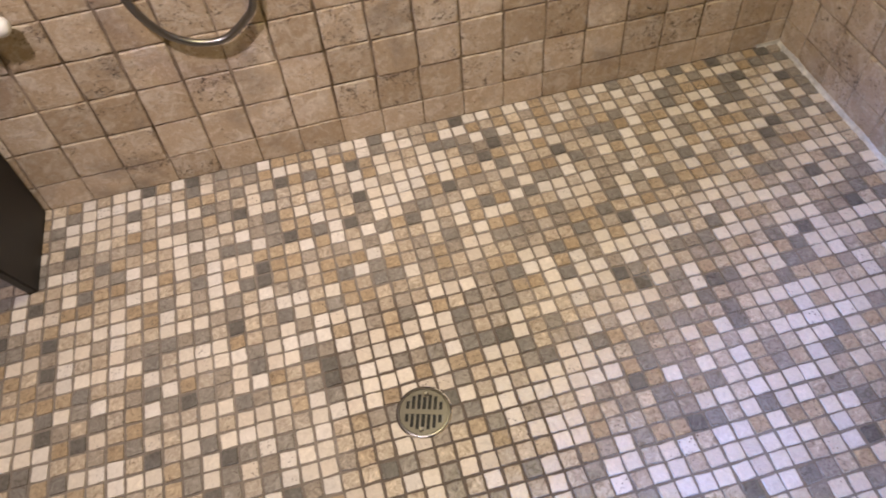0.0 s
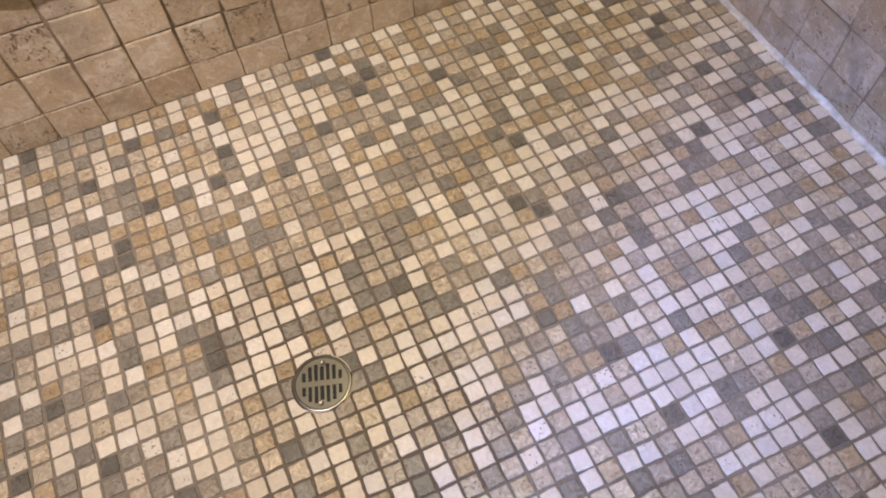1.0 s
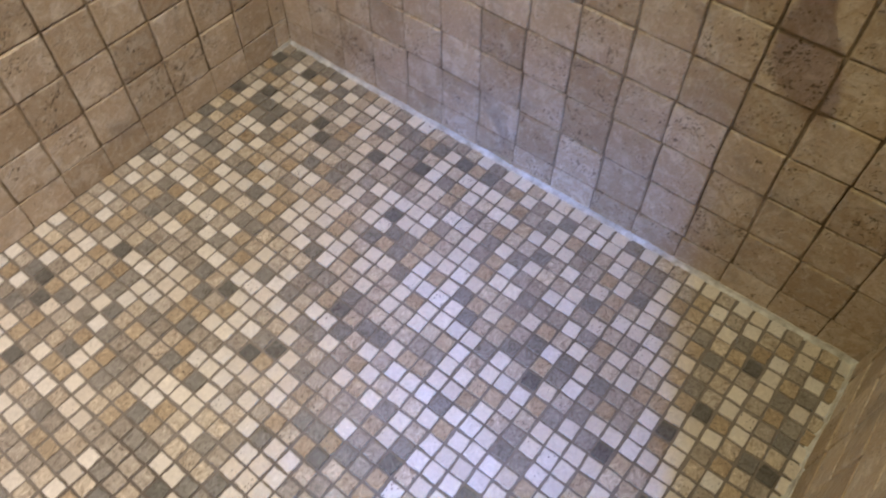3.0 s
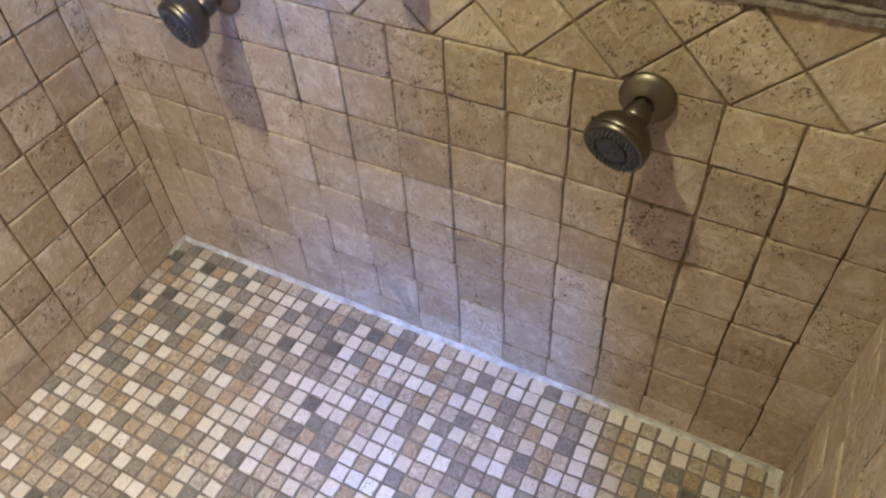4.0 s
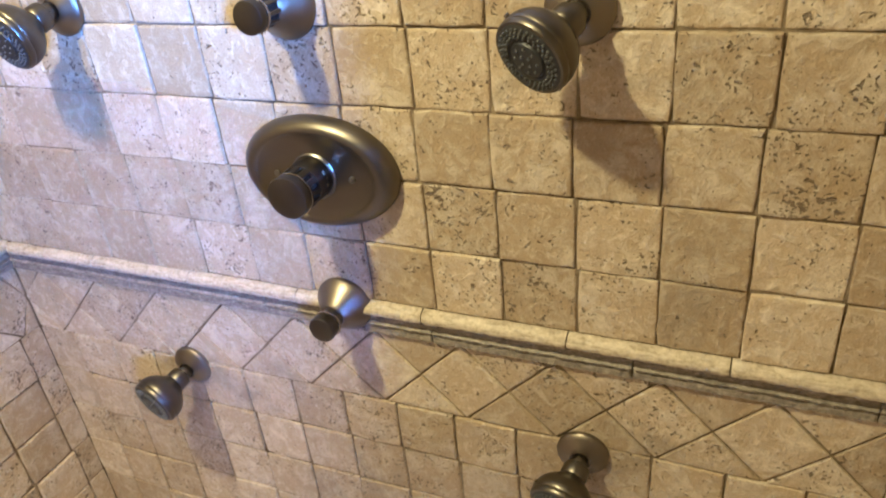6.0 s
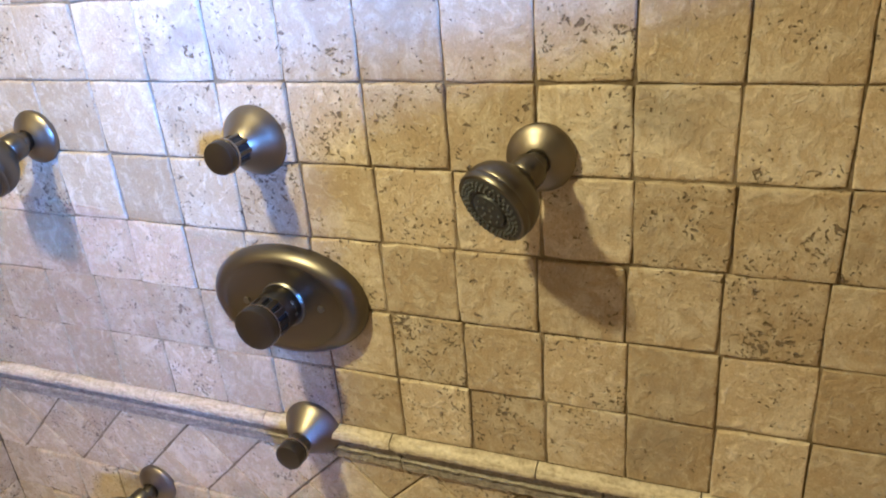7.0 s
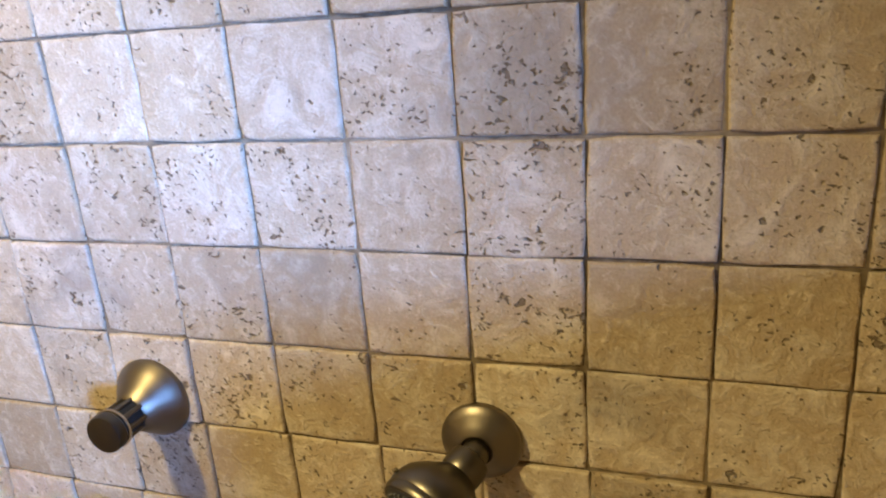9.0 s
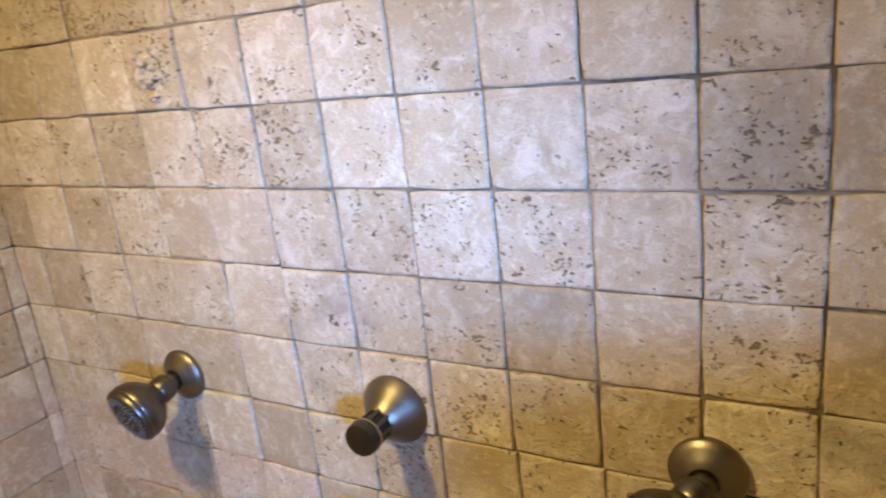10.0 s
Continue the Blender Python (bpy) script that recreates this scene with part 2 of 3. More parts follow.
M_BATH = rough_plain("bathroom_floor", (0.42, 0.36, 0.28), (0.52, 0.45, 0.36), 0.5, 30, 0.2, 0.001)


# ---- mesh helpers ----
def part(name, bm, material, parent=None, label=""):
    me = bpy.data.meshes.new(name)
    bm.to_mesh(me)
    bm.free()
    me.materials.append(material)
    ob = new(name, me)
    if parent is not None:
        ob.parent = parent
    if label:
        ob["label"] = label
    return ob


def smooth(ob, angle=35):
    ob.data.polygons.foreach_set("use_smooth", [True] * len(ob.data.polygons))
    ob.data.set_sharp_from_angle(angle=radians(angle))
    return ob


def box_bm(x0, x1, y0, y1, z0, z1, bevel=0.0, seg=2):
    bm = bmesh.new()
    bmesh.ops.create_cube(bm, size=1)
    bmesh.ops.scale(bm, vec=(abs(x1 - x0), abs(y1 - y0), abs(z1 - z0)), verts=bm.verts)
    bmesh.ops.translate(bm, vec=((x0 + x1) / 2, (y0 + y1) / 2, (z0 + z1) / 2), verts=bm.verts)
    if bevel:
        bmesh.ops.bevel(bm, geom=bm.edges[:], offset=bevel, segments=seg, affect="EDGES")
    return bm


def lathe(profile, seg=48, bm=None, sx=1.0, sy=1.0, close=True):
    """Turns (radius, height) pairs round the z axis."""
    bm = bm or bmesh.new()
    rings = []
    for r, z in profile:
        rings.append([bm.verts.new((sx * r * math.cos(2 * math.pi * i / seg), sy * r * math.sin(2 * math.pi * i / seg), z)) for i in range(seg)])
    for a, b in zip(rings, rings[1:]):
        for i in range(seg):
            j = (i + 1) % seg
            bm.faces.new((a[i], a[j], b[j], b[i]))
    if close:
        bm.faces.new(rings[-1])
        bm.faces.new(rings[0][::-1])
    return bm


def tube(points, radius, seg=14, bm=None, wobble=None):
    """A round tube along points, ring by ring."""
    bm = bm or bmesh.new()
    pts = [Vector(p) for p in points]
    rings, up = [], Vector((0, 1, 0.01))
    for i, p in enumerate(pts):
        d = (pts[min(i + 1, len(pts) - 1)] - pts[max(i - 1, 0)]).normalized()
        a = d.cross(up).normalized()
        c = a.cross(d)
        r = radius * (wobble(i) if wobble else 1)
        rings.append([bm.verts.new(p + r * (a * math.cos(2 * math.pi * k / seg) + c * math.sin(2 * math.pi * k / seg))) for k in range(seg)])
    for a, b in zip(rings, rings[1:]):
        for k in range(seg):
            j = (k + 1) % seg
            bm.faces.new((a[k], a[j], b[j], b[k]))
    bm.faces.new(rings[-1])
    bm.faces.new(rings[0][::-1])
    bmesh.ops.recalc_face_normals(bm, faces=bm.faces)
    return bm


def piece_rings(poly, depth, edge, seg, wear, rnd):
    """The rings of one worn tile with the outline poly, in its own plane (u, v) with height w."""
    out = []
    n = len(poly)
    for i in range(n):
        a, b = Vector(poly[i]), Vector(poly[(i + 1) % n])
        d = (b - a).normalized()
        inn = Vector((-d.y, d.x))
        for k in range(seg):
            f = k / seg
            p = a.lerp(b, f)
            if k == 0:
                prev = (a - Vector(poly[i - 1])).normalized()
                p = a + (d - prev) * edge * rnd.uniform(0.15, 0.75)
            else:
                p = p + inn * rnd.uniform(-0.3, 1.0) * wear
            out.append(p)
    mid = sum(out, Vector((0, 0))) / len(out)
    rad = sum((p - mid).length for p in out) / len(out)

    def ring(inset, w):
        return [(*(p + (mid - p) * (inset / rad)), w) for p in out]
    return [ring(0, -0.006), ring(0, depth - edge * 0.55), ring(edge * 0.45, depth - edge * 0.14), ring(edge * 1.25, depth)]


def add_piece(verts, faces, rings, place):
    base, n = len(verts), len(rings[0])
    for r in rings:
        verts.extend(place(Vector(p)) for p in r)
    for k in range(len(rings) - 1):
        for i in range(n):
            j = (i + 1) % n
            faces.append((base + k * n + i, base + k * n + j, base + (k + 1) * n + j, base + (k + 1) * n + i))
    faces.append(tuple(base + (len(rings) - 1) * n + i for i in range(n)))


def piece_mesh(name, poly, depth, edge, seg, wear, seed, material):
    verts, faces = [], []
    add_piece(verts, faces, piece_rings(poly, depth, edge, seg, wear, random.Random(seed)), lambda p: p)
    me = bpy.data.meshes.new(name)
    me.from_pydata(verts, [], faces)
    me.materials.append(material)
    return me


def square(s, t=None):
    t = t or s
    return [(-s / 2, -t / 2), (s / 2, -t / 2), (s / 2, t / 2), (-s / 2, t / 2)]


# frames of the walls: u to the right as seen from inside, v up, w out of the wall
B_FRAME = Matrix(((0, 0, -1, 0), (-1, 0, 0, 0), (0, 1, 0, 0), (0, 0, 0, 1)))        # u = -y, v = z, w = -x
A_FRAME = Matrix(((1, 0, 0, 0), (0, 0, -1, 0), (0, 1, 0, 0), (0, 0, 0, 1)))         # u = x, v = z, w = -y
C_FRAME = Matrix(((-1, 0, 0, 0), (0, 0, 1, -W), (0, 1, 0, 0), (0, 0, 0, 1)))        # u = -x, v = z, w = +y
FLOOR_FRAME = Matrix.Identity(4)


def structure(ob, label, category="wall"):
    return tagged(ob, label, category, kind="structure")


# ---- large structure ----
DOOR0, DOOR1 = -1.92, -0.79      # opening of the shower in the near wall; DOOR1 placed for the daylight's edge
floor = structure(part("floor", box_bm(LEFT, 0, -W, 0, -0.12, -0.0006), M_GROUT_FLOOR), "shower floor of small tumbled stone mosaic in brown grout", "floor")
wall_east = structure(part("wall_east", box_bm(-0.0014, 0.14, -W - 0.12, 0.14, -0.12, TOP), M_GROUT_WALL), "beige travertine tiled shower wall carrying the body sprays")
wall_north = structure(part("wall_north", box_bm(LEFT - 0.14, 0, -0.0002, 0.14, -0.12, TOP), M_GROUT_WALL), "beige travertine tiled shower wall behind the hose")
wall_west = structure(part("wall_west", box_bm(LEFT - 0.14, LEFT, -W, 0, -0.12, TOP), M_GROUT_WALL), "beige travertine tiled end wall of the shower")
BLOCK_TOP = 1.61                      # unseen top of the return wall, set so that it cuts off the daylight
wall_south = structure(part("wall_south", box_bm(DOOR1, 0, -W - 0.12, -W, -0.12, BLOCK_TOP - 0.02), M_GROUT_WALL), "tiled return wall beside the shower entrance, unseen top and end placed to shape the daylight")
wall_south_far = structure(part("wall_south_2", box_bm(LEFT - 0.14, DOOR0, -W - 0.12, -W, -0.12, TOP), M_GROUT_WALL), "tiled return wall on the far side of the shower entrance")
structure(part("trim_2", box_bm(DOOR1, -0.002, -W - 0.12, -W, BLOCK_TOP - 0.02, BLOCK_TOP, 0.004), M_TILE), "unseen travertine cap added on the daylight-blocking return wall", "wall cap")
curb = structure(part("trim", box_bm(DOOR0, DOOR1, -W - 0.12, -W, -0.12, 0.10, 0.004), M_TILE), "low travertine curb across the shower entrance", "curb")
ceiling = structure(part("ceiling", box_bm(-3.4, 0.8, -3.6, 0.2, TOP, TOP + 0.1), M_CEIL), "plain white painted ceiling", "ceiling")

# bathroom beyond the entrance
BY = -3.3
bath_floor = structure(part("floor_2", box_bm(-3.3, 0.7, BY, -W - 0.12, -0.14, -0.02), M_BATH), "beige tiled bathroom floor beyond the shower", "floor")
structure(part("wall_bath_east", box_bm(0.7, 0.8, BY, -W - 0.12, -0.14, TOP), M_PAINT), "plain painted bathroom wall")
structure(part("wall_bath_north", box_bm(-3.4, LEFT - 0.14, -W - 0.12, -W, -0.14, TOP), M_PAINT), "plain painted bathroom wall")
structure(part("wall_bath_north_2", box_bm(0.14, 0.8, -W - 0.12, -W, -0.14, TOP), M_PAINT), "plain painted bathroom wall")


def pierced_wall(name, a0, a1, hole, place, label):
    """A plain wall with one window opening. hole: from, to, sill, head; place(u0, u1, z0, z1) gives the box."""
    h0, h1, z0, z1 = hole
    bm = bmesh.new()
    for piece in ((a0, h0, -0.14, TOP), (h1, a1, -0.14, TOP), (h0, h1, -0.14, z0), (h0, h1, z1, TOP)):
        tmp = place(*piece)
        me = bpy.data.meshes.new("piece")
        tmp.to_mesh(me)
        tmp.free()
        bm.from_mesh(me)
    structure(part(name, bm, M_PAINT), label)


def window_frame(name, hole, place, label):
    window = structure(new(name), label, "window")
    h0, h1, z0, z1 = hole
    for piece in ((h0, h1, z0, z0 + 0.05), (h0, h1, z1 - 0.05, z1), (h0, h0 + 0.05, z0 + 0.05, z1 - 0.05), (h1 - 0.05, h1, z0 + 0.05, z1 - 0.05)):
        part("window_frame", place(*piece), M_WHITE, window)


SOUTH_HOLE, WEST_HOLE = (-3.05, -2.35, 1.45, 2.30), (-2.95, -2.30, 1.75, 2.35)
pierced_wall("wall_bath_south", -3.4, 0.8, SOUTH_HOLE, lambda a, b, c, d: box_bm(a, b, BY - 0.1, BY, c, d), "plain painted bathroom wall with a window opening")
pierced_wall("wall_bath_west", BY, -W - 0.12, WEST_HOLE, lambda a, b, c, d: box_bm(-3.4, -3.3, a, b, c, d), "plain painted bathroom side wall with a window opening")
window_frame("window_1", SOUTH_HOLE, lambda a, b, c, d: box_bm(a, b, BY - 0.08, BY - 0.03, c, d, 0.004), "white framed bathroom window letting in daylight")
window_frame("window_2", WEST_HOLE, lambda a, b, c, d: box_bm(-3.38, -3.33, a, b, c, d, 0.004), "small white framed side window letting in daylight")

# recessed ceiling light
light = tagged(new("recessed_light"), "round white recessed ceiling light over the shower", "ceiling light", group="recessed ceiling lights")
trim = smooth(part("trim_ring", lathe([(0.062, 0.0), (0.062, -0.004), (0.075, -0.008), (0.092, -0.004), (0.094, 0.0)], 48, close=False), M_WHITE, light))
light.matrix_world = pose(LAMP[0], LAMP[1], TOP)
copy_thing(light, pose(LAMP2[0], LAMP2[1], TOP))


# ---- chair rail ----
BEAD = [(0, 0.0365), (0.0120, 0.0370), (0.0180, 0.0392), (0.0204, 0.0425), (0.0200, 0.0465), (0.0185, 0.0505), (0.0145, 0.0540), (0.0095, 0.0562), (0, 0.0568)]
LINER = [(0, 0.0), (0.0085, 0.0), (0.0110, 0.0020), (0.0108, 0.0120), (0.0085, 0.0140), (0.0095, 0.0165), (0.0135, 0.0180), (0.0135, 0.0200),
         (0.0095, 0.0220), (0.0085, 0.0240), (0.0110, 0.0265), (0.0110, 0.0325), (0.0085, 0.0355), (0, 0.0360)]


def rail_run(prof, frame_m, length, start, seed, piece=0.205, gap=None):
    """A stone moulding in short lengths with fine joints."""
    rnd = random.Random(seed)
    u, runs = start, []
    while u < length - 0.01:
        e = min(u + rnd.uniform(piece - 0.006, piece + 0.006), length)
        runs.append((u, e))
        u = e
    cut = []
    for a, b in runs:
        if gap and a < gap[1] and b > gap[0]:
            if gap[0] - a > 0.015:
                cut.append((a, gap[0]))
            if b - gap[1] > 0.015:
                cut.append((gap[1], b))
        else:
            cut.append((a, b))
    out = []
    for a, b in cut:
        bm = bmesh.new()
        n = max(2, int((b - a) / 0.003))
        off = rnd.uniform(-0.0006, 0.0006)
        rings = []
        for i in range(n + 1):
            f = i / n
            uu = a + 0.0009 + (b - a - 0.0018) * f
            ring = []
            for k, (w, v) in enumerate(prof):
                j = 0.0016 * noise.noise(Vector((uu * 110, v * 90, seed))) + 0.0007 * noise.noise(Vector((uu * 260, v * 240, seed + 9))) + off if 0 < k < len(prof) - 1 else 0
                sag = 0.0014 if i in (0, n) else 0
                ring.append(bm.verts.new((uu, RAIL + v, max(-0.002, w + j - sag * (w > 0.006)))))
            rings.append(ring)
        for p, q in zip(rings, rings[1:]):
            for k in range(len(prof) - 1):
                bm.faces.new((p[k], q[k], q[k + 1], p[k + 1]))
        bm.faces.new(rings[0][::-1])
        bm.faces.new(rings[-1])
        bmesh.ops.transform(bm, matrix=frame_m, verts=bm.verts)
        bmesh.ops.recalc_face_normals(bm, faces=bm.faces)
        out.append(bm)
    return out


def rail_stone(name, dark, middle, pale):
    m, nt, b = mat(name)
    r = chance(nt, False)
    v = shifted(nt, r, False)
    st = nt.nodes.new("ShaderNodeMapping")
    st.inputs["Scale"].default_value = (1, 1, 7)
    nt.links.new(v, st.inputs["Vector"])
    lines = noise_tex(nt, st.outputs[0], 34, 5, 0.7, 0.4)
    fine = noise_tex(nt, v, 130, 5, 0.7)
    f = math_node(nt, "ADD", math_node(nt, "MULTIPLY", lines, 0.55), math_node(nt, "MULTIPLY", fine, 0.45))
    nt.links.new(ramp(nt, f, [(0.36, dark), (0.5, middle), (0.64, pale)]), b.inputs["Base Color"])
    b.inputs["Roughness"].default_value = 0.6
    bump(nt, f, 0.9, 0.0028, b)
    return m


M_BEAD = rail_stone("bead_stone", (0.27, 0.22, 0.155), (0.48, 0.41, 0.31), (0.64, 0.57, 0.46))
M_LINER = rail_stone("liner_stone", (0.13, 0.11, 0.088), (0.24, 0.21, 0.172), (0.40, 0.355, 0.30))
rail_east = tagged(new("chair_rail"), "carved travertine chair rail above the diamond border", "trim", kind="structure")
rail_north = tagged(new("chair_rail"), "carved travertine chair rail on the hose wall", "trim", kind="structure")
NORTH = A_FRAME @ Matrix.Translation((LEFT, 0, 0))
for bm in rail_run(BEAD, B_FRAME, W, 0.026, 3, 0.211, gap=(0.705, 0.765)):
    smooth(part("bead", bm, M_BEAD, rail_east), 50)
for bm in rail_run(LINER, B_FRAME, W, 0.012, 4, 0.292, gap=(0.705, 0.765)):
    part("fluted_liner", bm, M_LINER, rail_east, "darker fluted stone liner")
for bm in rail_run(BEAD, NORTH, -LEFT, 0.0, 5):
    smooth(part("bead", bm, M_BEAD, rail_north), 50)
for bm in rail_run(LINER, NORTH, -LEFT, 0.0, 6, 0.292):
    part("fluted_liner", bm, M_LINER, rail_north, "darker fluted stone liner")


# ---- caulk along the floor ----
def caulk(name, p0, p1, inward, size, seed, label):
    bm = bmesh.new()
    a, b, inn = Vector(p0), Vector(p1), Vector(inward)
    n = int((b - a).length / 0.006)
    rings = []
    for i in range(n + 1):
        p = a.lerp(b, i / n)
        s = size * (1.0 + 0.75 * noise.noise(Vector((i * 0.11, seed, 0))) + 0.35 * noise.noise(Vector((i * 0.45, seed, 3))))
        h = size * (0.75 + 0.5 * noise.noise(Vector((i * 0.09, seed, 7))))
        rings.append([bm.verts.new(p + inn * w + Vector((0, 0, z))) for w, z in ((0, 0), (s + 0.006, 0.0005), (s * 0.7 + 0.005, 0.0028), (s * 0.25 + 0.006, h * 0.4 + 0.003), (0.0068, h + 0.005), (0, h + 0.005))])
    for p, q in zip(rings, rings[1:]):
        for k in range(5):
            bm.faces.new((p[k], q[k], q[k + 1], p[k + 1]))
    bm.faces.new(rings[0])
    bm.faces.new(rings[-1][::-1])
    bmesh.ops.recalc_face_normals(bm, faces=bm.faces)
    return tagged(smooth(part(name, bm, M_CAULK), 60), label, "caulk", kind="structure")


caulk("caulk", (0, 0, 0), (0, -W, 0), (-1, 0, 0), 0.0082, 1.0, "uneven bead of white caulk along the floor")
caulk("caulk", (-0.07, 0, 0), (0, 0, 0), (0, -1, 0), 0.007, 4.0, "thin bead of white caulk in the floor corner")
caulk("caulk", (DOOR1, -W, 0), (0, -W, 0), (0, 1, 0), 0.008, 9.0, "thin bead of cream caulk along the return wall")


# ---- fittings on the shower wall ----
OUT = Matrix(((0, 0, -1, 0), (-1, 0, 0, 0), (0, 1, 0, 0), (0, 0, 0, 1)))      # local z points out of the wall


def wall_pose(y, z):
    return Matrix.Translation((-0.0065, y, z)) @ OUT


def spray_head(y, z, aim, label):
    """A body spray: dished flange, short arm, ball joint and a bell-shaped head with a nozzle face."""
    thing = tagged(new("body_spray"), label, "shower head", group="body sprays on the tiled wall")
    thing.matrix_world = wall_pose(y, z)
    big = Matrix.Scale(1.13, 4)
    inv = OUT.to_3x3().inverted()
    n = (inv @ Vector(aim)).normalized()
    turn = n.to_track_quat("Z", "X").to_matrix().to_4x4()
    smooth(part("flange", lathe([(0.038, -0.002), (0.0385, 0.003), (0.0372, 0.0058), (0.0305, 0.0098), (0.0225, 0.0148), (0.0160, 0.0190), (0.0150, 0.0192), (0.0140, 0.0160)], 56), M_NICKEL_FLANGE, thing))
    smooth(part("arm", lathe([(0.0115, 0.012), (0.0115, 0.027), (0.0095, 0.029)], 28), M_NICKEL, thing))
    bend = Matrix.Translation((0, 0, 0.027)) @ turn @ big
    ball = bmesh.new()
    bmesh.ops.create_uvsphere(ball, u_segments=28, v_segments=16, radius=0.0135, matrix=Matrix.Translation((0, 0, 0.027)))
    smooth(part("ball_joint", ball, M_NICKEL, thing), 80)
    collar = lathe([(0.0135, 0.002), (0.0162, 0.004), (0.0170, 0.008), (0.0172, 0.019), (0.0158, 0.0215)], 40)
    bmesh.ops.transform(collar, matrix=bend, verts=collar.verts)
    smooth(part("collar", collar, M_NICKEL, thing))
    body = lathe([(0.0158, 0.021), (0.0175, 0.0225), (0.0215, 0.0265), (0.0290, 0.0325), (0.0355, 0.0405), (0.0385, 0.049), (0.0390, 0.056),
                  (0.0380, 0.0580), (0.0385, 0.0590), (0.0385, 0.0630), (0.0370, 0.0655), (0.0345, 0.0660), (0.0340, 0.0635)], 64)
    bmesh.ops.transform(body, matrix=bend, verts=body.verts)
    head = smooth(part("head", body, M_NICKEL, thing), 32)
    face = lathe([(0.0346, 0.0632), (0.0346, 0.0655), (0.0325, 0.0670), (0.0215, 0.0680), (0.0200, 0.0664), (0.0186, 0.0664), (0.0172, 0.0690), (0.008, 0.0698), (0.002, 0.0698)], 56)
    bmesh.ops.transform(face, matrix=bend, verts=face.verts)
    smooth(part("spray_face", face, M_FACE, head, "dark grey rubber spray face"), 40)
    noz = bmesh.new()
    for count, rad, h in ((32, 0.0308, 0.0672), (32, 0.0272, 0.0676), (26, 0.0238, 0.0680), (8, 0.0125, 0.0692), (4, 0.0055, 0.0697)):
        for i in range(count):
            a = 2 * math.pi * (i + (0.5 if rad == 0.0272 else 0)) / count
            bmesh.ops.create_cone(noz, cap_ends=True, segments=8, radius1=0.00145, radius2=0.0010, depth=0.0024, matrix=Matrix.Translation((rad * math.cos(a), rad * math.sin(a), h + 0.0006)))
    bmesh.ops.transform(noz, matrix=bend, verts=noz.verts)
    tagged(part("spray_pattern", noz, M_NOZZLE, head, "rings of small grey nozzles"), kind="stuff")
    tab = box_bm(-0.003, 0.003, -0.0015, 0.0015, 0, 0.003, 0.0006, 1)
    bmesh.ops.transform(tab, matrix=bend @ pose(0, 0.039, 0.053, -80), verts=tab.verts)
    part("selector_tab", tab, M_CHROME, head)
    return thing


spray_head(-1.094, 1.402, (-0.83, 0.41, -0.37), "brushed nickel adjustable body spray on the upper wall, above clear tile")
spray_head(-0.357, 1.402, (-0.95, 0.12, -0.28), "brushed nickel upper body spray near the wall corner")
spray_head(-0.387, 0.769, (-0.96, 0.20, -0.20), "brushed nickel lower body spray near the wall corner")
spray_head(-1.1015, 0.765, (-0.95, 0.18, -0.24), "brushed nickel lower body spray under the diamond border")


def knob_parts(thing, z0, r, slots=True, cap_len=0.020, gap=0.016):
    """Slotted sleeve and capped knob, standing on z0."""
    sleeve = smooth(part("sleeve", lathe([(r * 0.80, z0 - 0.006), (r * 0.80, z0 + gap), (r * 0.74, z0 + gap)], 40), M_HOLE_SHADE if slots else M_NICKEL, thing))
    if slots:
        for i in range(9):
            rib = box_bm(r * 0.76, r * 0.95, -r * 0.12, r * 0.12, z0 - 0.002, z0 + gap - 0.001, 0.0008, 1)
            bmesh.ops.rotate(rib, cent=(0, 0, 0), matrix=Matrix.Rotation(2 * math.pi * i / 9, 3, "Z"), verts=rib.verts)
            part("rib", rib, M_NICKEL, sleeve)
    smooth(part("ring", lathe([(r * 0.86, z0 + gap - 0.0015), (r * 1.03, z0 + gap - 0.001), (r * 1.05, z0 + gap + 0.002), (r * 0.93, z0 + gap + 0.003)], 48), M_CHROME, thing))
    z = z0 + gap + 0.0025
    smooth(part("knob", lathe([(r * 0.93, z), (r * 1.0, z + 0.002), (r * 1.0, z + cap_len - 0.003), (r * 0.95, z + cap_len - 0.0008), (r * 0.86, z + cap_len), (r * 0.2, z + cap_len + 0.0006)], 48), M_NICKEL_DIM, thing))


def diverter(y, z, label, size=1.0, slots=True):
    thing = tagged(new("diverter_valve"), label, "shower valve", group="volume controls on the tiled wall")
    thing.matrix_world = wall_pose(y, z)
    s = size
    smooth(part("flange", lathe([(0.0445 * s, -0.002), (0.0450 * s, 0.003), (0.0435 * s, 0.0065), (0.0360 * s, 0.016), (0.0270 * s, 0.027), (0.0205 * s, 0.036), (0.0180 * s, 0.038)], 56), M_NICKEL_FLANGE, thing))
    knob_parts(thing, 0.037, 0.0205, slots, 0.013 if slots else 0.018, 0.026 if slots else 0.016)
    return thing


diverter(-0.730, 1.409, "brushed nickel volume knob with a slotted sleeve on the upper wall")
diverter(-0.737, 0.966, "brushed nickel diverter knob interrupting the chair rail", 1.02, False)

# pressure valve with its oval plate
valve = tagged(new("shower_valve"), "brushed nickel shower valve with a large oval plate and round knob", "shower valve")
valve.matrix_world = wall_pose(-0.739, 1.186)
plate = bmesh.new()
prof = [(1.0, -0.002), (1.0, 0.004), (0.996, 0.0065), (0.982, 0.0100), (0.955, 0.0145), (0.915, 0.0190), (0.870, 0.0222), (0.825, 0.0238), (0.795, 0.0240), (0.775, 0.0234), (0.760, 0.0222), (0.745, 0.0212), (0.55, 0.0196), (0.22, 0.0186)]
rings = []
for r, h in prof:
    rings.append([plate.verts.new((0.1190 * r * math.cos(a), 0.0810 * r * math.sin(a), h)) for a in [2 * math.pi * i / 96 for i in range(96)]])
